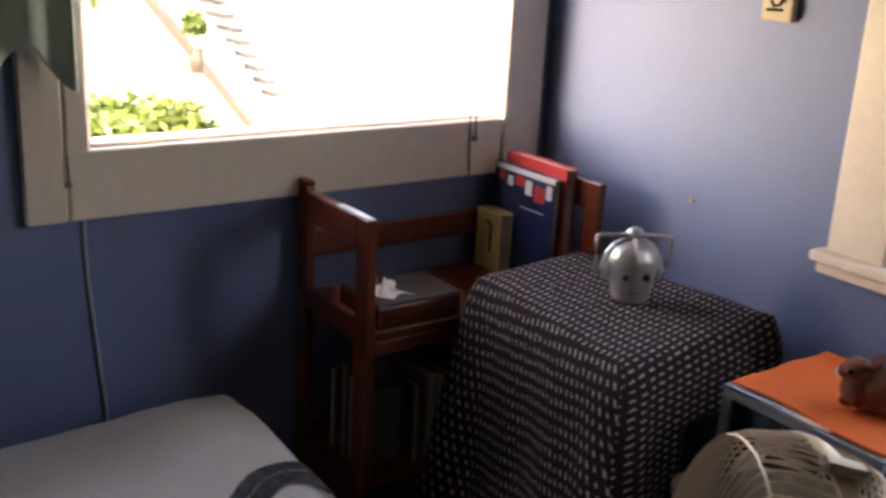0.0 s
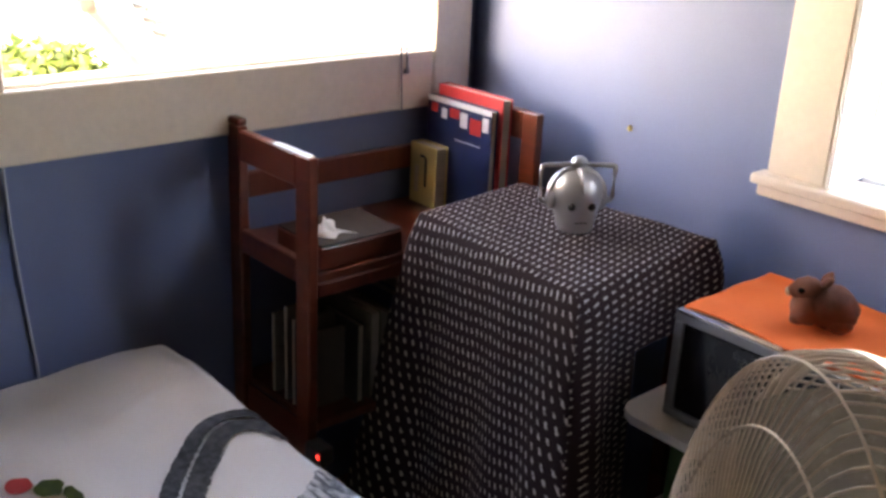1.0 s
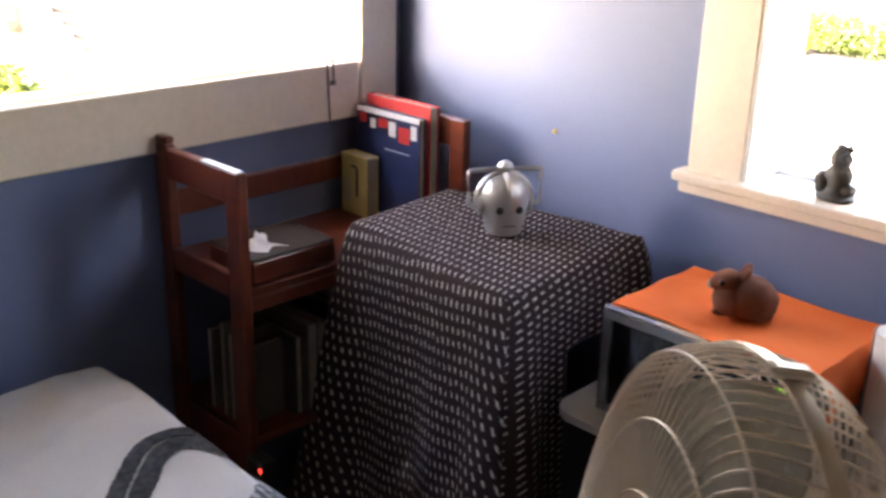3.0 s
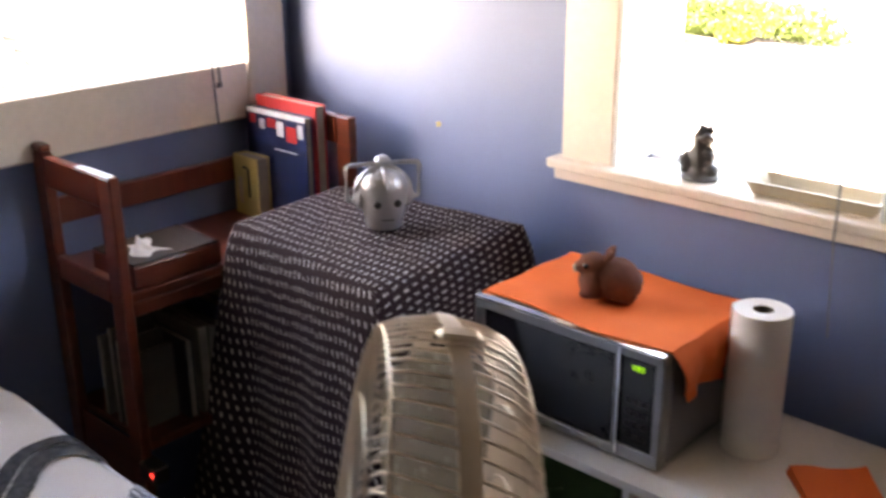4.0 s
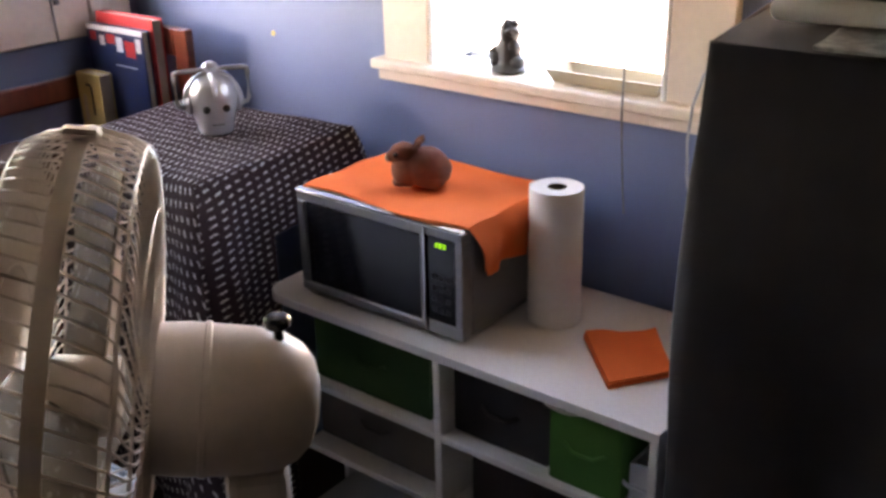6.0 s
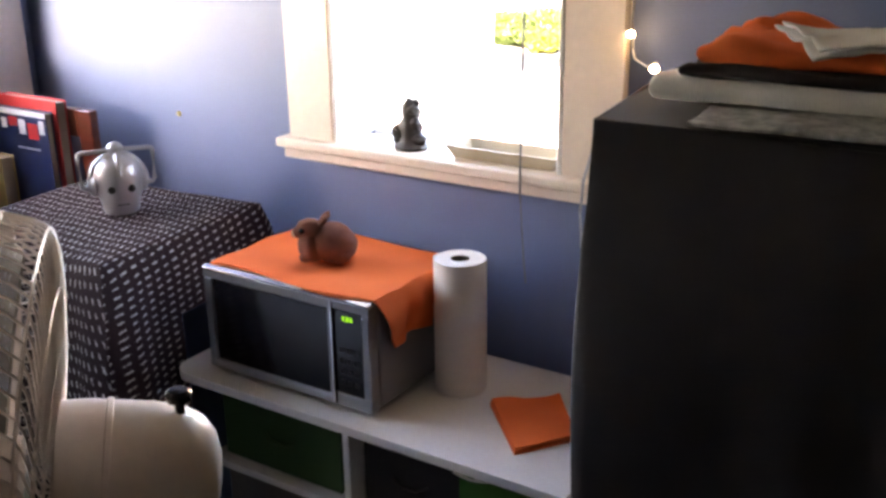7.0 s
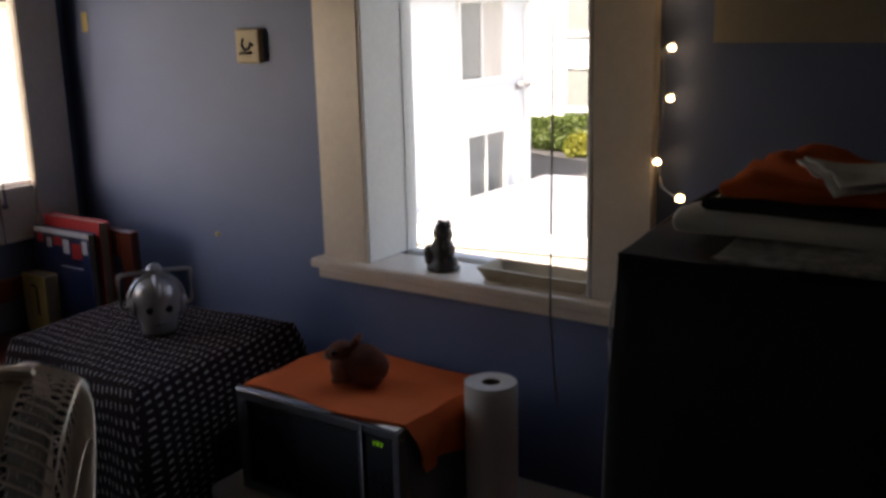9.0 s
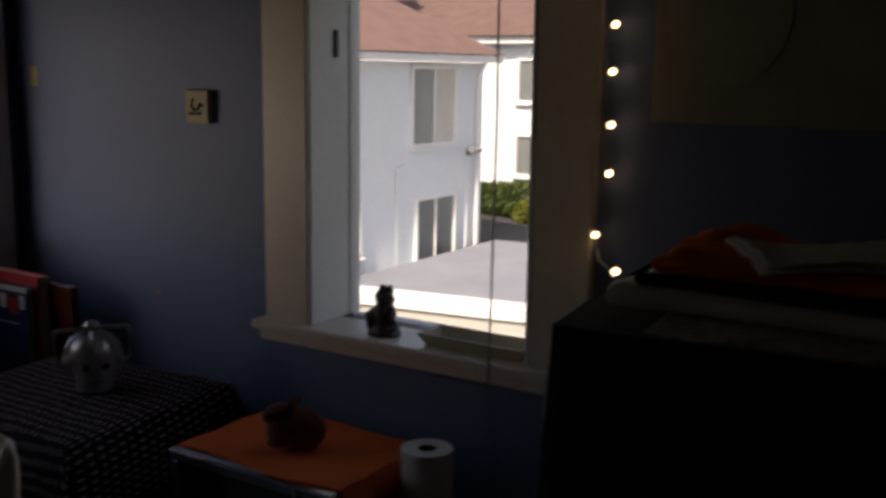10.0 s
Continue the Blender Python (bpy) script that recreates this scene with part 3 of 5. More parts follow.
# ---- table with woven cloth ----
TC = [Vector(q) for q in ((0.900, -0.556), (0.856, -0.068), (0.330, -0.118), (0.371, -0.484))]
TZ = 0.978
TB = thing("side_table", "small wooden table hidden under a woven cloth", "table", (0.61, -0.31, 0))
bm = bmesh.new()
lo = [bm.verts.new((0.614 + (q.x - 0.614) * 0.97, -0.306 + (q.y + 0.306) * 0.97, TZ - 0.030)) for q in TC]
hi = [bm.verts.new((v.co.x, v.co.y, TZ - 0.006)) for v in lo]
bm.faces.new(lo[::-1]), bm.faces.new(hi)
for i in range(4):
    bm.faces.new((lo[i], lo[(i + 1) % 4], hi[(i + 1) % 4], hi[i]))
part("tabletop", bm, REDWOOD_X, TB)
for q in TC:
    x, y = 0.614 + (q.x - 0.614) * 0.86, -0.306 + (q.y + 0.306) * 0.86
    part("leg", block(x - 0.02, x + 0.02, y - 0.02, y + 0.02, 0, TZ - 0.031, 0.003), REDWOOD, TB)


def ring(s):
    """Point and outward normal on the table's outline, s in 0..4, with rounded corners."""
    i = int(s) % 4
    f = s - int(s)
    a, b = TC[i], TC[(i + 1) % 4]
    d = (b - a).normalized()
    n = Vector((d.y, -d.x))
    if n.dot((a + b) / 2 - Vector((0.614, -0.306))) < 0:
        n = -n
    prev, nxt = TC[i - 1], TC[(i + 2) % 4]
    dp, dn = (a - prev).normalized(), (nxt - b).normalized()
    np_, nn = Vector((dp.y, -dp.x)), Vector((dn.y, -dn.x))
    if np_.dot(n.xy + (a - Vector((0.614, -0.306))).normalized()) < 0:
        np_ = -np_
    if nn.dot((b - Vector((0.614, -0.306)))) < 0:
        nn = -nn
    w = 0.16
    if f < w:
        k = 0.5 - 0.5 * f / w
        nrm = (n * (1 - k) + np_ * k).normalized()
    elif f > 1 - w:
        k = 0.5 * (f - 1 + w) / w
        nrm = (n * (1 - k) + nn * k).normalized()
    else:
        nrm = n
    return a.lerp(b, f), nrm, min(f, 1 - f)


TCC = Vector((0.614, -0.306))
bm = bmesh.new()
lay = bm.loops.layers.uv.new("UVMap")
NS, NT, ND = 192, 10, 30
cols, uvs = [], []
for k in range(NS):
    s = 4 * k / NS
    p0, nrm, corner = ring(s)
    col, uvc = [], []
    side = int(s) % 4
    for j in range(NT + 1):
        q = TCC.lerp(p0, j / NT)
        col.append((q.x, q.y, TZ + 0.0012 * math.sin(30 * q.x + 12 * q.y) - (0.004 if j == NT else 0)))
        uvc.append((q.x, q.y))
    ck = max(0.0, 1 - corner / 0.16)
    # the long corner hangs to the floor; the wall end and most of the shelf end are short
    f_ = s - side
    drop = {0: 0.155 + 0.645 * min(1, max(0, (0.37 - f_) / 0.06)), 1: 0.155, 2: 0.155 + 0.645 * min(1, f_ / 0.2), 3: 0.80}[side]
    for j in range(1, ND + 1):
        d = drop * (j / ND)
        fold = 0.020 * d * math.sin(s * 9.0 + 1.3 * math.sin(s * 3.1)) + 0.010 * d * math.sin(s * 21)
        out = 0.012 * min(1, d * 20) + 0.13 * d * (0.5 + 0.9 * ck) + fold
        if side in (1, 2):
            out = min(out, 0.03)
        q = p0 + nrm * out
        col.append((max(q.x, 0.02 if side != 2 else 0.30), min(q.y, -0.036), TZ - 0.006 - d))
        uvc.append((p0.x, p0.y - d) if side == 3 else (p0.x + d, p0.y) if side == 0 else (p0.y + 3.0, p0.x - d))
    cols.append([bm.verts.new(c) for c in col])
    uvs.append(uvc)
for k in range(NS):
    n_ = (k + 1) % NS
    for j in range(NT + ND):
        if j == 0:
            f = bm.faces.new((cols[k][0], cols[k][1], cols[n_][1], cols[n_][0]))
        else:
            f = bm.faces.new((cols[k][j], cols[k][j + 1], cols[n_][j + 1], cols[n_][j]))
        for l, (a, b) in zip(f.loops, ((k, j), (k, j + 1), (n_, j + 1), (n_, j))):
            if a != k and int(4 * a / NS) % 4 != int(4 * k / NS) % 4 and b > NT:
                l[lay].uv = (uvs[k][b][0] + 0.01, uvs[k][b][1])
            elif b == NT and j >= NT:
                sd = int(4 * k / NS) % 4
                p0 = ring(4 * (a if int(4 * a / NS) % 4 == sd else k) / NS)[0]
                l[lay].uv = (p0.x, p0.y) if sd in (0, 3) else (p0.y + 3.0, p0.x)
            else:
                l[lay].uv = uvs[a][b]
bmesh.ops.remove_doubles(bm, verts=[c[0] for c in cols], dist=0.002)
cl = thing("tablecloth", "woven black and white cloth hanging over a side table", "tablecloth", (0.614, -0.306, TZ))
part("cloth", bm, WOVEN, cl, smooth=True, angle=80)

# silver helmet jar: one plain mesh
bm = bmesh.new()
hm = Matrix.Translation((0.640, -0.283, TZ + 0.003)) @ Matrix.Rotation(math.atan2(-0.54, 0.84), 4, "Z")
prof = [(0.037, 0.0), (0.041, 0.004), (0.042, 0.018), (0.046, 0.032), (0.054, 0.050), (0.059, 0.070), (0.058, 0.090), (0.051, 0.108), (0.038, 0.121), (0.020, 0.128), (0.004, 0.130)]
lathe(bm, prof, 44, None)
for v in bm.verts:
    if v.co.x > 0.0:
        v.co.x *= 0.90
        if v.co.z < 0.05:
            v.co.x += 0.010 * min(1, v.co.x / 0.02)
        # cheeks drawn in towards the chin, brow standing slightly forward
        k = max(0.0, 1 - abs(v.co.z - 0.060) / 0.018) * max(0.0, abs(v.co.y) / 0.05)
        v.co.x -= 0.007 * k
    v.co.y *= 0.94
# round knob on the crown
lathe(bm, [(0.012, 0.0), (0.015, 0.003), (0.012, 0.007), (0.017, 0.013), (0.018, 0.019), (0.014, 0.026), (0.006, 0.030), (0.001, 0.0305)], 24, Matrix.Translation((0, 0, 0.126)))
# double seam over the head from ear to ear, and a low ridge along the brow
for dx, rr in ((-0.006, 0.0045), (0.005, 0.0045)):
    tube(bm, [(dx, 0.061 * math.cos(a_ * math.pi / 14), 0.070 + 0.0615 * math.sin(a_ * math.pi / 14)) for a_ in range(15)], rr, 8)
tube(bm, [(0.0515, 0, 0.090), (0.043, 0, 0.110), (0.026, 0, 0.124), (0.010, 0, 0.130)], [0.004, 0.007, 0.008, 0.008], 10)
for s in (-1, 1):
    lathe(bm, [(0.021, 0), (0.023, 0.004), (0.019, 0.010), (0.012, 0.012), (0.011, 0.016), (0.004, 0.017)], 22, Matrix.Translation((0.0, 0.050 * s, 0.064)) @ Matrix.Rotation(radians(-90 * s), 4, "X"))
    pts = [(0, 0.064 * s, 0.058), (0, 0.075 * s, 0.061), (0, 0.0785 * s, 0.068), (0, 0.080 * s, 0.128), (0, 0.078 * s, 0.135), (0, 0.072 * s, 0.137), (0, 0.014 * s, 0.139)]
    tube(bm, pts, 0.0052, 8)
    ball(bm, (0.0475, 0.0215 * s, 0.060), (0.0065, 0.0085, 0.0085), None, 14, 10, 1)
box(bm, 0.047, 0.0505, -0.013, 0.013, 0.0245, 0.0265, 0, mat=1)
bmesh.ops.transform(bm, matrix=hm, verts=bm.verts)
tagged(part("helmet_jar", bm, [SILVER, BLACK], smooth=True, angle=35), "silver helmet-shaped jar with square side handles", "ornament")

# ---- bookcase ----
BC = thing("bookcase", "red-stained wooden bookcase with a raised open top", "bookcase", (0.17, -0.43, 0))
for y0, y1, fx, top in ((-0.752, -0.728, 0.336, 1.126), (-0.132, -0.108, 0.372, 1.150)):
    sp = part("side_panel", boxes((0.012, 0.062, y0, y1, 0, top + 0.006), (fx - 0.052, fx, y0, y1, 0, top), (0.062, fx - 0.052, y0, y1, top - 0.07, top), (0.062, fx - 0.052, y0, y1, 0.84, 0.895), bevel=0.003), REDWOOD, BC)
    part("inset", block(0.0625, 0.2835, y0 + 0.009, y1 - 0.010, 0.10, 0.50, 0.0), REDWOOD, sp, "thinner recessed panel")
part("finial", block(0.010, 0.060, -0.753, -0.727, 1.1325, 1.150, 0.006, 2), REDWOOD, BC)
for z in (0.86, 0.50, 0.08):
    part("shelf", block(0.014, 0.334, -0.7275, -0.1325, z - 0.012, z + 0.010, 0.003), REDWOOD_X, BC)
part("back_rail", block(0.014, 0.034, -0.7275, -0.1325, 0.955, 1.015, 0.003), REDWOOD_X, BC)
part("front_rail", block(0.312, 0.335, -0.7275, -0.1325, 0.815, 0.8475, 0.003), REDWOOD_X, BC)
# highlight along the side panel's top, put in as a pale strip
part("edge_highlight", block(0.20, 0.332, -0.752, -0.733, 1.1265, 1.1295, 0.001), WHITEPRINT, BC, "pale strip imitating a highlight on the top edge")


def book(label, x0, x1, y0, y1, z0, z1, cover, tilt=0.0, spots=()):
    """A bound book standing upright, its front cover towards the open end of the shelf."""
    b = thing("book", label, "book", ((x0 + x1) / 2, (y0 + y1) / 2, z0), "books in the bookcase")
    m = Matrix.Translation((0, y0, z0)) @ Matrix.Rotation(radians(tilt), 4, "X") @ Matrix.Translation((0, -y0, -z0))
    t = 0.003
    for nm, r in (("front_cover", (x0, x1, y0, y0 + t, z0, z1)), ("back_cover", (x0, x1, y1 - t, y1, z0, z1)), ("spine", (x0, x0 + t, y0 + t, y1 - t, z0, z1))):
        bm = box(bmesh.new(), *r, bevel=0.0008)
        bmesh.ops.transform(bm, matrix=m, verts=bm.verts)
        part(nm, bm, cover, b)
    bm = block(x0 + t, x1 - 0.004, y0 + t, y1 - t, z0 + 0.003, z1 - 0.004, 0)
    bmesh.ops.transform(bm, matrix=m, verts=bm.verts)
    part("page_block", bm, PAGES, b)
    for (sx0, sx1, sz0, sz1, mt) in spots:
        bm = block(x0 + sx0, x0 + sx1, y0 - 0.0012, y0 - 0.0002, z0 + sz0, z0 + sz1, 0)
        bmesh.ops.transform(bm, matrix=m, verts=bm.verts)
        part("print", bm, mt, b)
    return b


SH = 0.8705
book("tall red box file with white top edge in the bookcase", 0.055, 0.290, -0.166, -0.134, SH, 1.172, RED, 0)
book("large navy picture book with red and white cover art", 0.045, 0.280, -0.192, -0.170, SH, 1.146, NAVY, 0,
     ((0.0, 0.235, 0.262, 0.2755, WHITEPRINT), (0.015, 0.04, 0.235, 0.258, RED), (0.055, 0.075, 0.225, 0.250, WHITEPRINT), (0.085, 0.12, 0.232, 0.256, RED), (0.125, 0.15, 0.215, 0.252, WHITEPRINT), (0.16, 0.20, 0.205, 0.245, RED), (0.205, 0.225, 0.22, 0.255, WHITEPRINT), (0.11, 0.20, 0.178, 0.181, WHITEPRINT)))
book("small thick yellow book leaning in front of larger books", 0.040, 0.140, -0.240, -0.200, SH, 1.028, YELLOW, 0, ((0.058, 0.066, 0.05, 0.125, BLACK), (0.040, 0.060, 0.125, 0.131, BLACK), (0.02, 0.035, 0.03, 0.10, BAMBOO)))
for i, (c, w, h) in enumerate(((BLACK, 0.02, 0.20), (CARD, 0.03, 0.22), (PAGES, 0.012, 0.21), (CARD, 0.025, 0.19), (NAVY, 0.03, 0.22), (BLACK, 0.028, 0.2), (PAGES, 0.012, 0.215), (CARD, 0.03, 0.2), (BLACK, 0.03, 0.21), (NAVY, 0.026, 0.19))):
    y = -0.605 + i * 0.036
    book("slim book standing on the lower shelf of the bookcase", 0.10, 0.315, y, y + w, 0.5105, 0.5105 + h, c)
for x, h in ((0.140, 0.20), (0.192, 0.235), (0.224, 0.215), (0.262, 0.19)):
    b = thing("book", "slim pale book standing at the open end of the bookcase", "book", (x, -0.665, 0.5105), "books in the bookcase")
    part("back_cover", block(x, x + 0.002, -0.722, -0.612, 0.5105, 0.5105 + h, 0.0006), CARD, b)
    part("front_cover", block(x + 0.012, x + 0.014, -0.722, -0.612, 0.5105, 0.5105 + h, 0.0006), CARD, b)
    part("spine", block(x + 0.0021, x + 0.0119, -0.7235, -0.719, 0.5105, 0.5105 + h, 0.0006), PAGES, b, "pale paper spine")
    part("page_block", block(x + 0.002, x + 0.012, -0.719, -0.614, 0.513, 0.5075 + h, 0.0), PAGES, b)
PL = thing("tissue_box", "dark wooden tissue box with a white tissue showing", "tissue box", (0.23, -0.61, SH))
part("body", block(0.15, 0.322, -0.712, -0.49, SH + 0.0005, SH + 0.050, 0.004, 2), REDWOOD, PL)
part("top", block(0.152, 0.320, -0.710, -0.492, SH + 0.0505, SH + 0.055, 0.001), DARKLID, PL, "dark brown lid")
part("tissue", sheet(20, 18, lambda u, v: (0.196 + 0.090 * u + 0.012 * math.sin(5 * v + 2 * u), -0.668 + 0.062 * v + 0.014 * math.sin(6 * u + 1), SH + 0.0558 + math.sin(math.pi * u) * math.sin(math.pi * v) * (0.016 + 0.012 * math.sin(11 * u + 3 * v) + 0.007 * math.sin(8 * v - 15 * u))), 0.0012), PAPER, PL, smooth=True)

# ---- dark covered cabinet with linen on it ----
def shroud(u, v):
    """The draped cover: u runs round the front-left edges, v from top to floor."""
    if u < 0.5:
        k = u / 0.5
        x, y, nx, ny = 1.842 + 0.05 * k, -0.015 - 0.505 * k, -1, 0
    else:
        k = (u - 0.5) / 0.5
        x, y, nx, ny = 1.892 + 0.85 * k, -0.520 + 0.02 * k, 0, -1
    d = 1.362 * v
    out = 0.004 + 0.012 * min(1, d * 6) + 0.010 * d * math.sin(u * 60 + 2 * math.sin(u * 17)) + 0.006 * math.sin(d * 9 + u * 9)
    corner = max(0, 1 - abs(u - 0.5) / 0.04)
    return (x + nx * out * (1 if u < 0.5 else corner) - 0.01 * corner * d, y + ny * out * (1 if u >= 0.5 else corner), 1.364 - d)


WD = thing("covered_cabinet", "tall cabinet covered to the floor with black fabric", "cabinet", (2.3, -0.26, 0))
part("carcass", block(1.90, 2.745, -0.505, -0.012, 0.0, 1.352, 0.004), BLACKCLOTH, WD)
part("cover_side", sheet(96, 30, shroud, 0.004), BLACKCLOTH, WD, smooth=True, angle=80)
part("cover_top", sheet(24, 16, lambda u, v: (1.843 + 0.05 * (1 - v) + (0.90 - 0.05 * (1 - v)) * u, -0.521 + 0.508 * v, 1.3625 + 0.002 * math.sin(12 * u + 5 * v)), 0.005), BLACKCLOTH, WD, smooth=True)


HC = thing("cable_loop", "thin pale cable loop hanging beside the black covered cabinet", "cable", (1.80, -0.30, 1.10))
part("cord", tube(bmesh.new(), [(1.868, -0.300, 1.300), (1.812, -0.300, 1.290), (1.792, -0.300, 1.262), (1.778, -0.300, 1.212), (1.774, -0.300, 1.160), (1.778, -0.300, 1.105), (1.786, -0.300, 1.06), (1.790, -0.300, 1.10), (1.792, -0.300, 1.160), (1.797, -0.300, 1.250), (1.818, -0.300, 1.280), (1.868, -0.300, 1.288)], 0.0024, 6), CABLE, HC, smooth=True)


def hump(x, y):
    """Height of the rumples in the topmost cloth."""
    return 0.017 * math.exp(-((x - 2.035) / 0.045) ** 2) + 0.006 * noise.noise(Vector((x * 9, y * 9, 1))) + 0.012 * (0.5 - abs(noise.noise(Vector((x * 16 + y * 9, y * 26 - x * 8, 3)))))


def folded(name, label, x0, x1, y0, y1, z0, z1, mat, seed, rot=0, layers=1, mound=0):
    """A folded cloth or cushion: a rounded, slightly uneven slab, in one or more layers."""
    th = thing(name, label, "linen", ((x0 + x1) / 2, (y0 + y1) / 2, z0), "linen piled on the cabinet")
    c = Vector(((x0 + x1) / 2, (y0 + y1) / 2, 0))
    for L in range(layers):
        a0, a1 = z0 + (z1 - z0) * L / layers, z0 + (z1 - z0) * (L + 1) / layers
        bm = bmesh.new()
        rad = min(0.02, (a1 - a0) * 0.55)
        def spaced(L0, L1):
            w_ = (L1 - L0)
            ends = [0, 0.06, 0.22, 0.5, 1.0]
            return [e_ * rad for e_ in ends] + [rad + (w_ - 2 * rad) * k / 40 for k in range(1, 40)] + [w_ - e_ * rad for e_ in reversed(ends)]
        su, sv = spaced(x0, x1), spaced(y0, y1)
        n = len(su) - 1
        g = {}
        for top in (0, 1):
            for i in range(n + 1):
                for j in range(n + 1):
                    u, v = su[i] / su[-1], sv[j] / sv[-1]
                    e = min(su[i], su[-1] - su[i], sv[j], sv[-1] - sv[j])
                    if i in (0, n) or j in (0, n):
                        e = 0
                    r = math.sqrt(max(0, 1 - (1 - min(1, e / rad)) ** 2))
                    mid = (a0 + a1) / 2
                    z = mid + (1 if top else -1) * (a1 - a0) / 2 * r
                    if top:
                        z += (0.007 * noise.noise(Vector((u * 4 + seed, v * 3, L))) + 0.004 * noise.noise(Vector((u * 19 + seed, v * 11, L)))) * r
                    if e == 0 and top:
                        g[top, i, j] = g[0, i, j]
                        continue
                    x, y = x0 + (x1 - x0) * u, y0 + (y1 - y0) * v
                    w = 0.016 * noise.noise(Vector((u * 4, v * 4, seed + L * 3)))
                    z = max(z, z0)
                    if mound:
                        z += hump(x, y) * (1 if mound == 2 else max(0, (z - z0) / (z1 - z0)))
                    g[top, i, j] = bm.verts.new((x + w, y + w * 0.8, z))
        for i in range(n):
            for j in range(n):
                bm.faces.new([g[1, a, b] for a, b in ((i, j), (i + 1, j), (i + 1, j + 1), (i, j + 1))])
                bm.faces.new([g[0, a, b] for a, b in ((i, j), (i, j + 1), (i + 1, j + 1), (i + 1, j))])
        bmesh.ops.rotate(bm, verts=bm.verts, cent=c, matrix=Matrix.Rotation(radians(rot), 3, "Z"))
        part("fold", bm, mat, th, smooth=True, angle=100)
    return th


folded("mat", "speckled grey folded mat on the covered cabinet", 2.012, 2.50, -0.515, -0.20, 1.3685, 1.3775, GREYMAT, 1, 3)
folded("towel", "thick folded white towel under darker linen", 1.930, 2.55, -0.43, -0.13, 1.3778, 1.4085, WHITECLOTH, 2, 0)
folded("folded_cloth", "folded black cloth in a pile of linen", 1.965, 2.55, -0.42, -0.13, 1.4088, 1.4265, BLACKCLOTH, 3, 0)
folded("folded_cloth", "folded orange cloth in a pile of linen", 1.985, 2.50, -0.41, -0.14, 1.4268, 1.4450, ORANGE, 4, 0, 1, 1)


def loose_napkin(u, v, lift):
    """A folded square lying askew, its corner nearest the room hanging a little over the pile."""
    a, b, c, d = Vector((2.062, -0.330)), Vector((2.136, -0.418)), Vector((2.420, -0.372)), Vector((2.330, -0.200))
    q = a.lerp(b, v).lerp(d.lerp(c, v), u)
    z = 1.4540 + lift + hump(q.x, q.y) + 0.012 * u * (1 - 0.5 * v)
    z += 0.004 * abs(noise.noise(Vector((q.x * 20, q.y * 20, 4 + lift * 90))))
    w = max(0, 1 - u / 0.35) * max(0, (v - 0.7) / 0.3)
    return (q.x + lift * 0.5, q.y - 0.006 * w, z - 0.016 * w)


NP = thing("napkin", "rumpled white napkin lying on orange cloth", "linen", (2.22, -0.3, 1.460), "linen piled on the cabinet")
part("lower_fold", sheet(40, 30, lambda u, v: loose_napkin(u, v, 0.0), 0.003), WHITECLOTH, NP, smooth=True, angle=100)
part("upper_fold", sheet(40, 30, lambda u, v: loose_napkin(0.02 + 0.96 * u, 0.96 * v, 0.0065 + 0.003 * math.sin(math.pi * v)), 0.003), WHITECLOTH, NP, smooth=True, angle=100)

# ---- bed ----
BD = thing("bed", "bed with a white blanket beside the window wall", "bed", (0.62, -1.9, 0))
part("mattress", block(0.07, 1.16, -2.9, -0.99, 0.34, 0.61, 0.04, 3), MATTRESS, BD)
part("base", block(0.09, 1.14, -2.88, -1.01, 0.12, 0.335, 0.01), BLACK, BD)
for x in (0.12, 1.08):
    for y in (-2.85, -1.07):
        part("leg", block(x, x + 0.05, y, y + 0.05, 0, 0.1195, 0.004), BLACK, BD)


def bedtop(x, y):
    z = 0.655 + 0.030 * math.exp(-((x - 0.20) / 0.16) ** 2 - ((y + 1.08) / 0.16) ** 2)
    z += 0.010 * noise.noise(Vector((x * 4, y * 4, 2))) + 0.004 * noise.noise(Vector((x * 14, y * 14, 5)))
    z += 0.018 * math.exp(-((x - 0.30 + 0.3 * (y + 1.1)) / 0.03) ** 2) * math.exp(-((y + 1.10) / 0.12) ** 2)
    return z


def bedsurf(x, y):
    """The blanket's height with its rounded edge."""
    e = min(x - 0.03, 1.19 - x, -0.930 - y, y + 2.91)
    return bedtop(x, y) - (0.022 * (1 - max(e, 0) / 0.03) ** 2 if e < 0.03 else 0)


def blanket(u, v):
    x = 0.03 + 1.16 * u
    y = -0.930 - 1.98 * v
    e = min(u * 1.16, (1 - u) * 1.16, v * 1.98, (1 - v) * 1.98)
    z = bedsurf(x, y)
    if e < 0.004:
        z -= 0.32 + 0.02 * math.sin(9 * u + 7 * v)
    return (x, y, z)


BL = thing("blanket", "rumpled white fleece blanket spread on the bed", "blanket", (0.62, -1.9, 0.34))
part("sheet", sheet(100, 150, blanket, 0.006), SHEET, BL, smooth=True, angle=100)


def arc(k):
    """The printed band's way across the blanket."""
    pts = [(0.535, -0.915), (0.485, -0.935), (0.452, -0.965), (0.438, -1.005), (0.452, -1.055), (0.505, -1.115), (0.585, -1.182), (0.70, -1.26), (0.82, -1.33)]
    k = k * (len(pts) - 1)
    i = min(int(k), len(pts) - 2)
    f = k - i
    g = lambda j: Vector(pts[max(0, min(len(pts) - 1, j))])
    a, b, c, d = g(i - 1), g(i), g(i + 1), g(i + 2)
    return 0.5 * (2 * b + (c - a) * f + (2 * a - 5 * b + 4 * c - d) * f * f + (3 * b - a - 3 * c + d) * f ** 3)


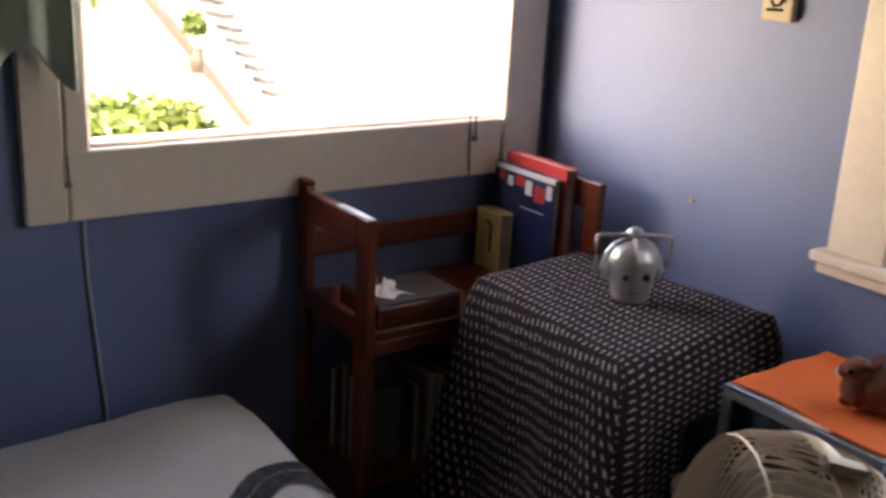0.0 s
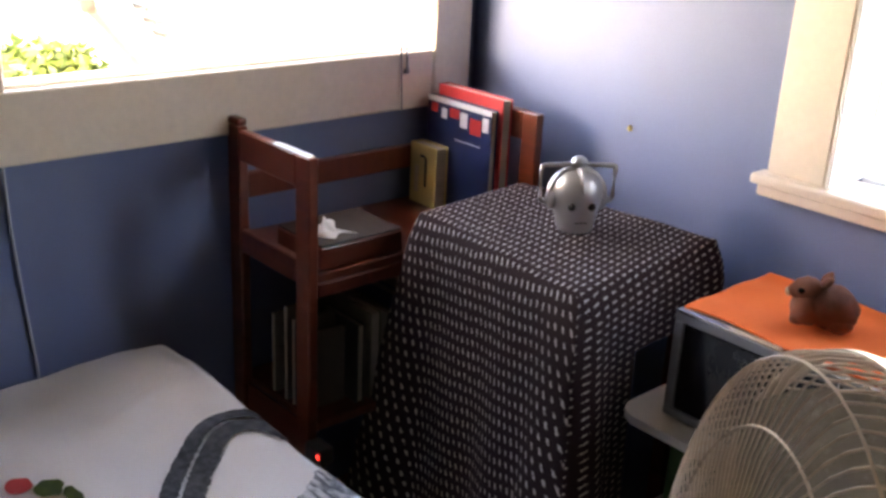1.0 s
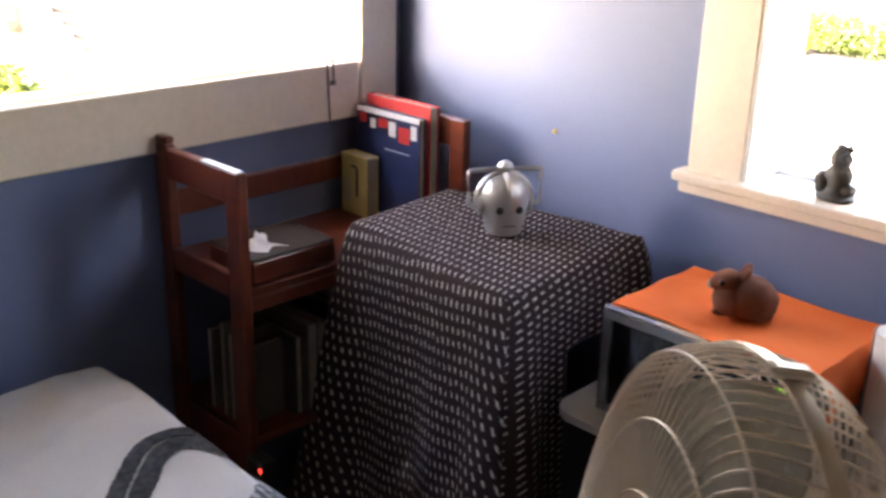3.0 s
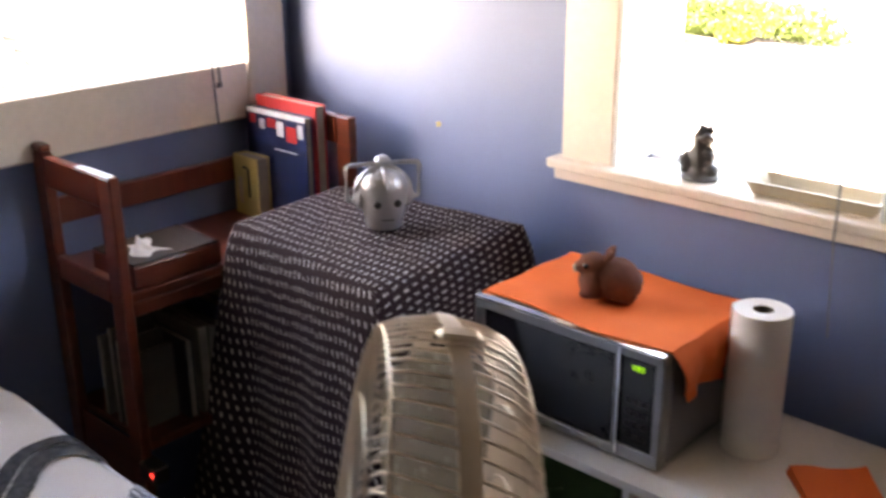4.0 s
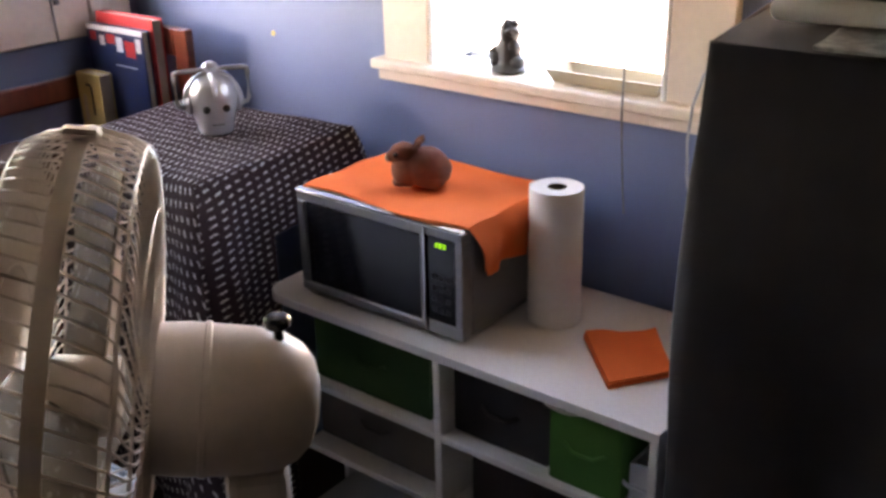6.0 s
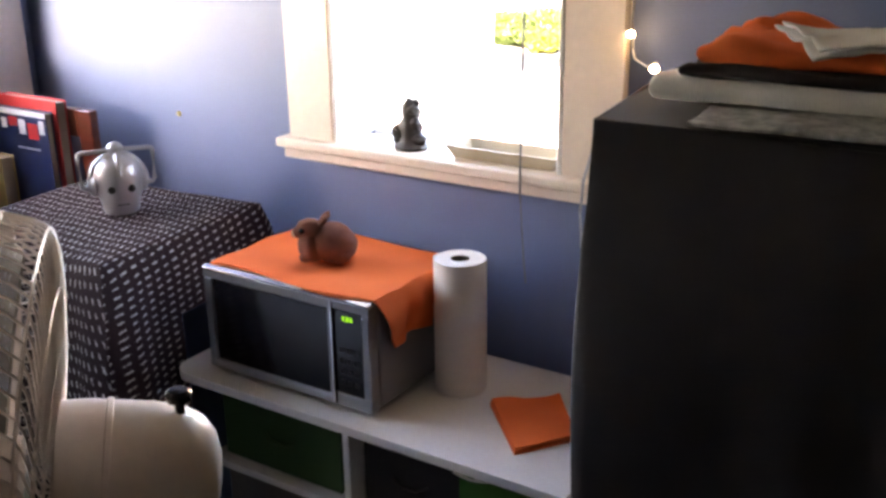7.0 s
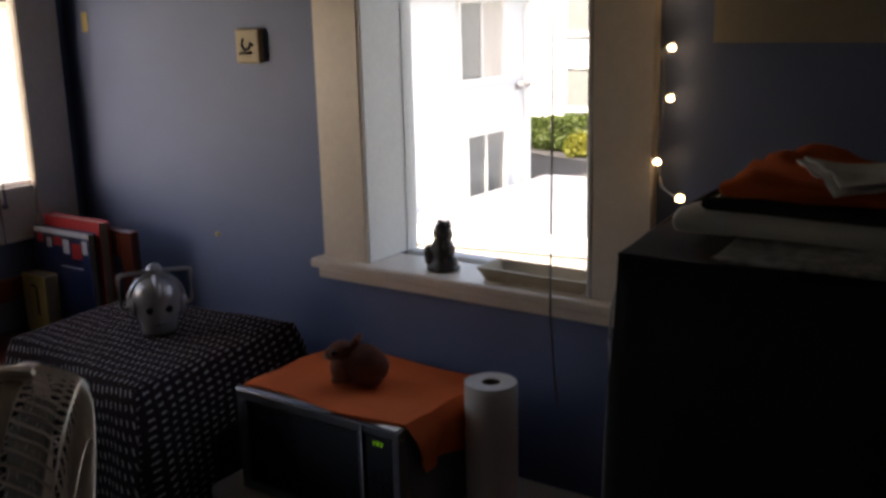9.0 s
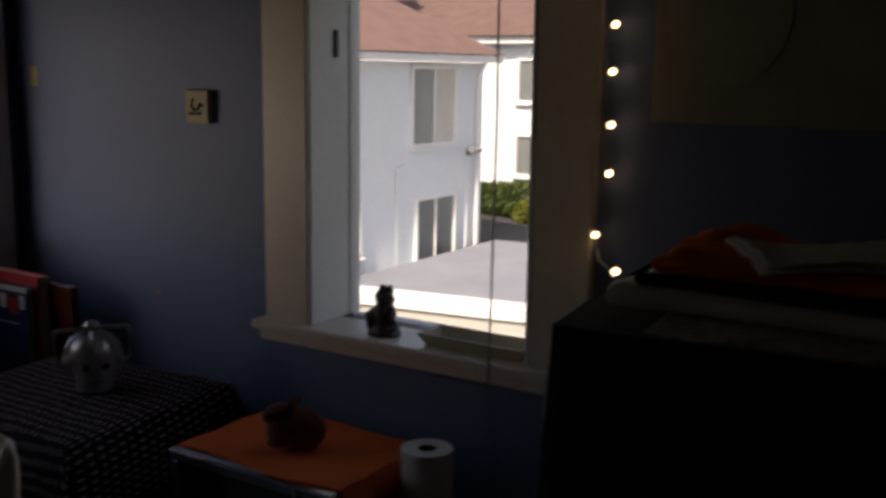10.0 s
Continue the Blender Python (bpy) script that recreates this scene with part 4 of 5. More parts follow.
def band(lo, hi, ragged_lo, ragged_hi):
    """A strip along the way between two offsets, its edges ragged where told."""
    def fn(u, v):
        p_, q_ = arc(min(1, u + 0.004)), arc(max(0, u - 0.004))
        d = (p_ - q_).normalized()
        n = Vector((d.y, -d.x))
        w = lo + (hi - lo) * v
        if v == 0:
            w -= ragged_lo * random.random()
        if v == 1:
            w += ragged_hi * random.random()
        c = arc(u) + n * w
        x, y = c.x, min(c.y, -0.936)
        return (x, y, bedsurf(x, y) + 0.0045)
    return fn


random.seed(8)
part("print_band", sheet(230, 4, band(-0.040, -0.004, 0.006, 0.004)), STRIPE, BL, "dark grey printed band with ragged edge")
part("print_band", sheet(230, 4, band(0.006, 0.034, 0.005, 0.004)), STRIPE, BL, "dark grey printed band with ragged edge")


def hatch(u, v):
    y = -0.934 - 0.50 * v
    x0 = 0.640 + 0.30 * v + 0.02 * math.sin(7 * v)
    x = x0 + (1.16 - x0) * u + (0.010 * random.random() if u == 0 else 0)
    return (x, y, bedsurf(x, y) + 0.0050)


part("print_patch", sheet(40, 120, hatch), GREYFUR, BL, "grey hatched print")
for nm, c, r, mt, sd in (("print_bloom", (0.416, -1.400), (0.026, 0.022), RED, 1), ("print_leaf", (0.452, -1.362), (0.026, 0.024), LEAFPRINT, 2), ("print_leaf", (0.496, -1.336), (0.034, 0.013), LEAFPRINT, 3)):
    def blob(u, v, c=c, r=r, sd=sd):
        a = 2 * math.pi * u
        k = v * (1 + 0.25 * noise.noise(Vector((math.cos(a) * 1.5, math.sin(a) * 1.5, sd))))
        x, y = c[0] + r[0] * k * math.cos(a), c[1] + r[1] * k * math.sin(a)
        return (x, y, bedsurf(x, y) + 0.0045)
    part(nm, sheet(32, 4, blob), mt, BL, "printed flower on the blanket")

# ---- pedestal fan ----
FC = Vector((1.7506, -1.3309, 1.2131))
fan_dir = Vector((-0.662, -0.734, 0.153)).normalized()
fan_m = Matrix.Translation(FC) @ fan_dir.to_track_quat("Z", "Y").to_matrix().to_4x4()
FN = thing("pedestal_fan", "ivory plastic pedestal fan with wire grille", "fan", (1.845, -1.225, 0))


DRUM = ((0.2085, 0.004), (0.2070, 0.016), (0.2045, 0.030), (0.1990, 0.0415), (0.187, 0.0468), (0.168, 0.0495), (0.13, 0.0528), (0.09, 0.0548))


def grille(hub, sign, n=96):
    """Wires that run along the drum and then twist in over its flat face to the hub."""
    bm = bmesh.new()
    for k in range(n):
        a = 2 * math.pi * k / n
        pts = []
        for r, z in DRUM + ((hub, 0.0560),):
            tw = a + sign * 0.45 * (0.21 - r) / 0.16 + sign * 1.2 * min(z, 0.042)
            pts.append((r * math.cos(tw), r * math.sin(tw), sign * z))
        tube(bm, pts, 0.0012, 4)
    for r, z in ((0.1985, 0.0425), (0.150, 0.0512), (0.10, 0.0542)):
        zz = sign * z
        tube(bm, [(r * math.cos(2 * math.pi * k / 48), r * math.sin(2 * math.pi * k / 48), zz) for k in range(48)], 0.0014, 4, True)
    bmesh.ops.transform(bm, matrix=fan_m, verts=bm.verts)
    return bm


def placed(bm, m):
    bmesh.ops.transform(bm, matrix=m, verts=bm.verts)
    return bm


part("front_grille", grille(0.046, 1), IVORY, FN, smooth=True)
part("rear_grille", grille(0.053, -1), IVORY, FN, smooth=True)
part("rim", placed(lathe(bmesh.new(), [(0.2075, -0.0065), (0.2105, -0.0065), (0.2115, 0), (0.2105, 0.0065), (0.2075, 0.0065), (0.2075, -0.0065)], 72, None, False), fan_m), IVORY, FN, "ivory clamp ring", smooth=True)
part("rim_clip", placed(block(-0.008, 0.008, 0.210, 0.218, -0.014, 0.014, 0.003), fan_m @ Matrix.Rotation(radians(0), 4, "Z")), IVORY, FN)
part("badge", placed(lathe(bmesh.new(), [(0.0, 0.053), (0.046, 0.053), (0.048, 0.058), (0.040, 0.063), (0.0, 0.065)], 32, None, False), fan_m), IVORY, FN, "round plastic centre cap", smooth=True)
for k in range(3):
    def blade(u, v, k=k):
        r = 0.03 + 0.155 * u
        w = 0.55 + 0.45 * math.sin(u * math.pi * 0.9)
        a = 2 * math.pi * k / 3 + (v - 0.5) * 1.35 * w
        return (r * math.cos(a), r * math.sin(a), 0.028 * (v - 0.5) * 2 * (0.6 + 0.4 * u))
    part("blade", placed(sheet(12, 10, blade, 0.002), fan_m), CLEAR, FN, "smoky translucent blade", smooth=True)
part("blade_hub", placed(lathe(bmesh.new(), [(0.0, -0.03), (0.032, -0.03), (0.032, 0.02), (0.022, 0.034), (0.0, 0.036)], 28, None, False), fan_m), IVORY, FN, smooth=True)
mprof = [(0.0, -0.187), (0.020, -0.185), (0.036, -0.180), (0.048, -0.170), (0.056, -0.155), (0.060, -0.130), (0.062, -0.080), (0.060, -0.055), (0.0, -0.055)]
mo = part("motor_housing", placed(lathe(bmesh.new(), [(r, z) for r, z in mprof], 44, None, False), fan_m), IVORY, FN, "rounded ivory motor housing", smooth=True)
part("seam", placed(lathe(bmesh.new(), [(0.0618, -0.098), (0.0630, -0.097), (0.0630, -0.093), (0.0618, -0.092)], 44, None, False), fan_m), IVORY, mo, smooth=True)
kn = FC - fan_dir * 0.158
part("oscillation_knob", lathe(bmesh.new(), [(0.004, 0.0), (0.004, 0.012), (0.010, 0.013), (0.011, 0.019), (0.008, 0.022), (0.0, 0.0225)], 20, Matrix.Translation((kn.x, kn.y, kn.z + 0.0555)), False), [BLACKGLASS], mo, "small shiny dark pull knob", smooth=True)
nk = FC - fan_dir * 0.130
part("neck", block(-0.026, 0.026, -0.032, 0.032, -0.13, -0.052, 0.010, 2, Matrix.Translation(nk) @ Matrix.Rotation(math.atan2(fan_dir.y, fan_dir.x), 4, "Z")), IVORY, FN, "tilting plastic neck")
part("tilt_screw", lathe(bmesh.new(), [(0.016, 0), (0.018, 0.004), (0.018, 0.02), (0.012, 0.024)], 16, Matrix.Translation(nk + Vector((0.012, 0.012, -0.10))) @ Matrix.Rotation(radians(-60), 4, "Y") @ Matrix.Rotation(radians(40), 4, "X")), IVORY, FN)
part("pole", lathe(bmesh.new(), [(0.013, 0.05), (0.013, nk.z - 0.128)], 20, Matrix.Translation((nk.x, nk.y, 0))), IVORY, FN, smooth=True)
part("pole_sleeve", lathe(bmesh.new(), [(0.019, 0.048), (0.019, 0.62), (0.024, 0.63), (0.024, 0.67), (0.017, 0.68)], 20, Matrix.Translation((nk.x, nk.y, 0))), IVORY, FN, smooth=True)
part("foot_base", lathe(bmesh.new(), [(0.20, 0.0), (0.205, 0.008), (0.19, 0.02), (0.06, 0.036), (0.03, 0.049)], 44, Matrix.Translation((nk.x, nk.y, 0))), IVORY, FN, smooth=True)

# ---- small things ----
# figure on the window sill: one plain dark shape
bm = bmesh.new()
lathe(bm, [(0.030, 0), (0.033, 0.004), (0.030, 0.010), (0.022, 0.016), (0.020, 0.030), (0.024, 0.045), (0.018, 0.060), (0.016, 0.068), (0.019, 0.078), (0.016, 0.092), (0.010, 0.102), (0.003, 0.106)], 22)
ball(bm, (-0.020, -0.005, 0.034), (0.016, 0.016, 0.020))
ball(bm, (0.014, -0.006, 0.052), (0.012, 0.012, 0.016))
ball(bm, (0.010, -0.008, 0.085), (0.012, 0.012, 0.010))
ball(bm, (0.012, 0.0, 0.100), (0.006, 0.006, 0.010))
ball(bm, (-0.006, 0.0, 0.102), (0.006, 0.006, 0.009))
for v in bm.verts:
    if v.co.z > 0.002:
        v.co += Vector(noise.noise_vector(v.co * 110)) * 0.0045
ball(bm, (0.018, -0.004, 0.022), (0.015, 0.014, 0.014))
ball(bm, (-0.024, -0.006, 0.018), (0.011, 0.012, 0.012))
bmesh.ops.transform(bm, matrix=Matrix.Translation((1.225, 0.020, 1.1305)) @ Matrix.Diagonal((1.18, 1.1, 1, 1)), verts=bm.verts)
tagged(part("figurine", bm, RESIN, smooth=True, angle=60), "small dark carved figurine on the window sill", "figurine")

TR = thing("tray", "shallow pale wooden tray on the window sill", "tray", (1.46, 0.025, 1.1305))
bm = bmesh.new()
o = [(1.335, -0.018), (1.585, -0.018), (1.585, 0.075), (1.335, 0.075)]
def ringof(inset, z):
    return [bm.verts.new((x + (inset if x < 1.46 else -inset), y + (inset if y < 0.02 else -inset), z)) for x, y in o]
rs = [ringof(0.014, 1.1306), ringof(0.0, 1.158), ringof(0.007, 1.158), ringof(0.020, 1.137)]
bm.faces.new(rs[0][::-1]), bm.faces.new(rs[-1])
for a, b in zip(rs, rs[1:]):
    for i in range(4):
        bm.faces.new((a[i], a[(i + 1) % 4], b[(i + 1) % 4], b[i]))
part("dish", bm, BAMBOO, TR)

# thermostat-like plaque, wall mark, poster
PQ = thing("wall_plaque", "small cream square wall plaque with dark motif", "plaque", (0.715, -0.015, 1.565))
part("body", block(0.676, 0.750, -0.020, -0.0005, 1.566, 1.644, 0.004, 2), BRASS, PQ)
bm = bmesh.new()
tube(bm, [(0.702, -0.021, 1.622), (0.698, -0.021, 1.606), (0.706, -0.021, 1.596), (0.720, -0.021, 1.600), (0.726, -0.021, 1.612), (0.734, -0.021, 1.606)], 0.0035, 6)
tube(bm, [(0.690, -0.021, 1.588), (0.728, -0.021, 1.590)], 0.0035, 6)
part("motif", bm, BLACK, PQ)
tagged(part("wall_sticker", block(0.080, 0.105, -0.0025, -0.0005, 1.640, 1.690, 0.001), YELLOW), "small faded yellow sticker on the blue wall", "sticker")
tagged(part("wall_nail", lathe(bmesh.new(), [(0.007, 0), (0.006, 0.004), (0.002, 0.006)], 12, Matrix.Translation((0.543, 0.0, 1.139)) @ Matrix.Rotation(radians(90), 4, "X")), YELLOW), "small brass wall hook in the blue wall", "hook")

PO = thing("poster", "cream poster with two dark oval pictures", "poster", (2.2, -0.002, 1.61))
part("paper", block(1.818, 2.62, -0.003, -0.0005, 1.612, 2.30, 0.0), POSTER, PO)
for cx in (1.945, 2.19, 2.44):
    for cz in (1.80, 2.10):
        bm = bmesh.new()
        lathe(bm, [(0.105, 0), (0.105, 0.0012)], 40, Matrix.Translation((cx, -0.0035, cz)) @ Matrix.Rotation(radians(90), 4, "X") @ Matrix.Diagonal((1, 1.18, 1, 1)))
        part("picture", bm, PRINT, PO)

# string lights beside the window
SL = thing("string_lights", "string of small warm bulbs hanging beside the window", "string lights", (1.75, -0.03, 1.37))
cordpts = [(1.738, -0.030, 2.15), (1.742, -0.028, 1.95), (1.736, -0.030, 1.779), (1.744, -0.030, 1.70), (1.738, -0.030, 1.605), (1.742, -0.030, 1.517), (1.734, -0.030, 1.43), (1.740, -0.034, 1.38), (1.772, -0.10, 1.375), (1.835, -0.19, 1.376)]
part("cord", tube(bmesh.new(), cordpts, 0.0022), GREYCASE, SL)
for x, y, z in ((1.752, -0.036, 1.952), (1.756, -0.036, 1.866), (1.758, -0.036, 1.779), (1.756, -0.036, 1.698), (1.757, -0.036, 1.605), (1.757, -0.036, 1.519), (1.737, -0.040, 1.407), (1.848, -0.205, 1.379)):
    b = part("socket", lathe(bmesh.new(), [(0.004, 0), (0.004, 0.016), (0.002, 0.018)], 10, Matrix.Translation((x - 0.012, y + 0.004, z)) @ Matrix.Rotation(radians(60), 4, "Y")), GREYCASE, SL)
    bm = bmesh.new()
    ball(bm, (x, y, z), (0.0075, 0.006, 0.006), None, 12, 8)
    part("bulb", bm, BULB, b, "small warm glowing bulb", smooth=True, angle=180)

# curtain at the far end of the wide window
CU = thing("curtain", "pale green curtain gathered at the window edge", "curtain", (0.06, -1.42, 1.39))


def curt(u, v):
    y = -1.62 + 0.36 * u
    return (0.06 + 0.022 * math.sin(u * 26) + 0.01 * v, y, 2.30 - (0.875 + 0.045 * math.sin(u * 13 + 1)) * v)


part("cloth", sheet(60, 20, curt, 0.004), GREENCLOTH, CU, smooth=True, angle=100)
part("rod", tube(bmesh.new(), [(0.06, -1.75, 2.31), (0.06, 0.0 - 0.04, 2.31)], 0.008, 10), CABLE, CU)
WC = thing("wall_cable", "thin grey cable running down the blue wall", "cable", (0.005, -1.2, 0.7))
part("cable", tube(bmesh.new(), [(0.006, -1.238, 1.105), (0.006, -1.236, 0.98), (0.006, -1.226, 0.83), (0.006, -1.212, 0.66), (0.006, -1.21, 0.02)], 0.003), CABLE, WC)

# charger with a red light, plugged in beside the bookcase post
PS = thing("power_adapter", "small black power adapter with a red light", "adapter", (0.37, -0.745, 0.44))
part("body", block(0.3365, 0.398, -0.765, -0.725, 0.44, 0.480, 0.005, 2), BLACK, PS)
part("light", block(0.386, 0.3965, -0.7675, -0.7655, 0.462, 0.472, 0.001), REDLED, PS, "small red pilot light")
part("lead", tube(bmesh.new(), [(0.37, -0.745, 0.4395), (0.372, -0.75, 0.30), (0.39, -0.77, 0.10), (0.42, -0.80, 0.01)], 0.003), BLACK, PS)

# ---- outside ----
tagged(part("ground", boxes((-900, 900, -900, 900, -3.6, -3.2)), EARTH), "pale dry ground reaching to the horizon", "ground", kind="structure")
tagged(part("road", boxes((-30, 6, 13.6, 60, -3.195, -1.36)), ASPHALT), "grey asphalt yard beyond the houses", "road", kind="structure")


def house_window(parent, face, a0, a1, z0, z1, at, split=True, blind=0):
    """A sliding window in a wall; face 'x' or 'y' names the axis that the wall faces along, at its place."""
    def bx(u0, u1, w0, w1, d0, d1):
        return (at - d0, at + d1, u0, u1, w0, w1) if face == "x" else (u0, u1, at - d1, at + d0, w0, w1)
    w = part("window", boxes(bx(a0 - 0.06, a0, z0 - 0.06, z1 + 0.06, 0.02, 0.05), bx(a1, a1 + 0.06, z0 - 0.06, z1 + 0.06, 0.02, 0.05), bx(a0, a1, z1, z1 + 0.06, 0.02, 0.05), bx(a0, a1, z0 - 0.06, z0, 0.02, 0.05), bevel=0.006), WHITETRIM, parent)
    part("sill", boxes(bx(a0 - 0.08, a1 + 0.08, z0 - 0.10, z0 - 0.062, 0.0, 0.09), bevel=0.005), WHITETRIM, w)
    mid = (a0 + a1) / 2 if split else a1
    part("pane", boxes(bx(a0 + 0.002, mid - 0.02, z0 + 0.002, z1 - 0.002, 0.015, 0.005)), DARKPANE, w)
    if split:
        part("mullion", boxes(bx(mid - 0.018, mid + 0.018, z0 + 0.001, z1 - 0.001, 0.015, 0.03), bevel=0.003), WHITETRIM, w)
        part("pane", boxes(bx(mid + 0.02, a1 - 0.002, z0 + 0.002, z1 - 0.002, 0.015, 0.005)), BLIND if blind else DARKPANE, w)
    return w


HS = thing("house", "white rendered two-storey house with red-brown roof", "house", (-9, 8, -3.2))
part("wall", boxes((-14, -5.9, 6.8, 12.55, -3.2, 1.80)), STUCCO, HS)
house_window(HS, "x", 10.54, 11.68, 0.61, 1.70, -5.9, True, 1)
house_window(HS, "x", 10.68, 11.70, -1.28, -0.24, -5.9, True, 0)
house_window(HS, "x", 8.0, 9.16, 1.05, 1.66, -5.9, True, 1)
house_window(HS, "x", 8.0, 9.25, -0.82, -0.10, -5.9, True, 0)
gut = part("gutter", boxes((-5.88, -5.62, 6.6, 12.75, 1.81, 1.92), bevel=0.015), WHITETRIM, HS)
bm = bmesh.new()
vs = [bm.verts.new(q) for q in ((-5.60, 6.5, 1.93), (-5.60, 12.8, 1.93), (-10, 12.8, 3.75), (-10, 6.5, 3.75), (-14.4, 12.8, 1.93), (-14.4, 6.5, 1.93))]
bm.faces.new((vs[0], vs[1], vs[2], vs[3])), bm.faces.new((vs[3], vs[2], vs[4], vs[5])), bm.faces.new((vs[0], vs[3], vs[5])), bm.faces.new((vs[1], vs[4], vs[2])), bm.faces.new((vs[0], vs[5], vs[4], vs[1]))
rf = part("roof", bm, ROOF, HS)
part("downpipe", tube(bmesh.new(), [(-5.70, 12.30, 1.82), (-5.82, 12.30, 1.62), (-5.84, 12.32, 1.5), (-5.84, 12.32, -3.2)], 0.04, 8), WHITETRIM, HS)
part("conduit", tube(bmesh.new(), [(-5.87, 10.30, 0.32), (-5.87, 10.13, 0.30), (-5.87, 10.13, -3.2)], 0.018, 6), STUCCO, HS)
part("conduit", tube(bmesh.new(), [(-5.87, 12.06, 0.36), (-5.87, 12.06, -3.2)], 0.018, 6), STUCCO, HS)
lm = part("wall_lamp", block(-5.88, -5.80, 12.04, 12.14, 0.36, 0.46, 0.01), GREYCASE, HS, "grey twin floodlight")
for s in (-1, 1):
    part("lamp_head", lathe(bmesh.new(), [(0.03, 0), (0.055, 0.10), (0.058, 0.12), (0.05, 0.12)], 14, Matrix.Translation((-5.80, 12.09 + 0.08 * s, 0.42)) @ Matrix.Rotation(radians(60), 4, "Y") @ Matrix.Rotation(radians(-35 * s), 4, "X")), GREYCASE, lm)

H2 = thing("house", "sunlit white house with flat eaves behind a hedge", "house", (-9, 22, -3.2))
part("wall", boxes((-16, -1.0, 18.0, 26, -3.2, 2.25)), STUCCO, H2)
house_window(H2, "y", -8.16, -7.0, 1.05, 1.90, 18.0, False)
house_window(H2, "y", -8.18, -7.0, -0.55, 0.27, 18.0, True)
house_window(H2, "y", -5.2, -4.0, 1.05, 1.90, 18.0, False)
part("fascia", boxes((-16.2, -0.8, 17.7, 26.2, 2.26, 2.42), bevel=0.01), WHITETRIM, H2)
bm = bmesh.new()
vs = [bm.verts.new(q) for q in ((-16.4, 17.6, 2.43), (-0.6, 17.6, 2.43), (-0.6, 26.4, 2.43), (-16.4, 26.4, 2.43), (-16.4, 22, 4.1), (-0.6, 22, 4.1))]
for q in ((0, 1, 5, 4), (2, 3, 4, 5), (0, 4, 3), (1, 2, 5), (0, 3, 2, 1)):
    bm.faces.new([vs[i] for i in q])
part("roof", bm, ROOF, H2)

# near flat roof with a white edge and boards below
GR = thing("flat_roof", "grey flat roof of a low building with white edge", "roof", (-2, 9.5, -3.2))
skew = Matrix.Translation((-5.3, 8.27, 0)) @ Matrix.Rotation(radians(9.3), 4, "Z") @ Matrix.Translation((5.3, -8.27, 0))
bm = bmesh.new()
pl = [(-5.55, 8.22), (2.6, 9.55), (2.6, 13.4), (-5.55, 12.45)]
lo, hi = [bm.verts.new((x, y, -1.25)) for x, y in pl], [bm.verts.new((x, y, -1.02)) for x, y in pl]
bm.faces.new(lo[::-1]), bm.faces.new(hi)
for i in range(4):
    bm.faces.new((lo[i], lo[(i + 1) % 4], hi[(i + 1) % 4], hi[i]))
part("slab", bm, CONCRETE, GR)
part("edge", block(-5.6, 2.6, 7.93, 8.26, -1.16, -1.00, 0.01, 1, skew), WHITETRIM, GR)
part("wall", block(-5.5, 2.4, 8.05, 11.0, -3.2, -1.26, 0, 1, skew), STUCCO, GR)
for i in range(12):
    part("board", block(-5.55, 2.55, 7.99, 8.04, -1.335 - 0.16 * i, -1.165 - 0.16 * i, 0.004, 1, skew @ Matrix.Translation((0, 7.99, -1.335 - 0.16 * i)) @ Matrix.Rotation(radians(4), 4, "X") @ Matrix.Translation((0, -7.99, 1.335 + 0.16 * i))), GREYBOARD, GR)


def leaf_mass(name, label, cat, centre, size, n, leaf, mat, seed, kind="stuff"):
    """A hedge or crown of many small single leaves with an uneven outline."""
    random.seed(seed)
    vs, fs = [], []
    for k in range(n):
        while True:
            p_ = Vector([random.uniform(-1, 1) for _ in range(3)])
            lump = 0.72 + 0.28 * noise.noise(p_ * 2.3 + Vector((seed, 0, 0)))
            if 0.25 < p_.length < lump:
                break
        c = Vector(centre) + Vector([a * b for a, b in zip(p_, size)])
        d = Vector([random.gauss(0, 1) for _ in range(3)]).normalized() * leaf
        s = d.cross(Vector([random.gauss(0, 1) for _ in range(3)])).normalized() * leaf * 0.4
        i = len(vs)
        vs += [c - d, c + s, c + d, c - s]
        fs.append((i, i + 1, i + 2, i + 3))
    me = bpy.data.meshes.new(name)
    me.from_pydata(vs, [], fs)
    me.materials.append(mat)
    return tagged(new(name, me), label, cat, kind=kind)


leaf_mass("hedge", "clipped green hedge along the asphalt yard", "hedge", (-7.4, 17.1, -0.98), (3.6, 0.6, 0.52), 9000, 0.06, LEAF, 3)
leaf_mass("shrub", "yellow-green shrub at the end of the hedge", "shrub", (-7.0, 16.4, -1.16), (0.4, 0.4, 0.34), 2500, 0.07, LEAFY, 4)
leaf_mass("hedge", "bright green garden bushes below the wide window", "hedge", (-9.0, 1.5, -1.15), (1.2, 2.2, 1.2), 9000, 0.10, LEAF, 6)
leaf_mass("shrub", "yellow-green garden shrub among bushes", "shrub", (-8.0, 1.7, -1.15), (0.8, 1.1, 0.9), 3000, 0.09, LEAFY, 7)
leaf_mass("tree_crown", "green leafy tree crown above the roof", "tree", (-13.5, 17.5, 4.8), (2.5, 2.5, 1.8), 7000, 0.16, LEAF, 9)


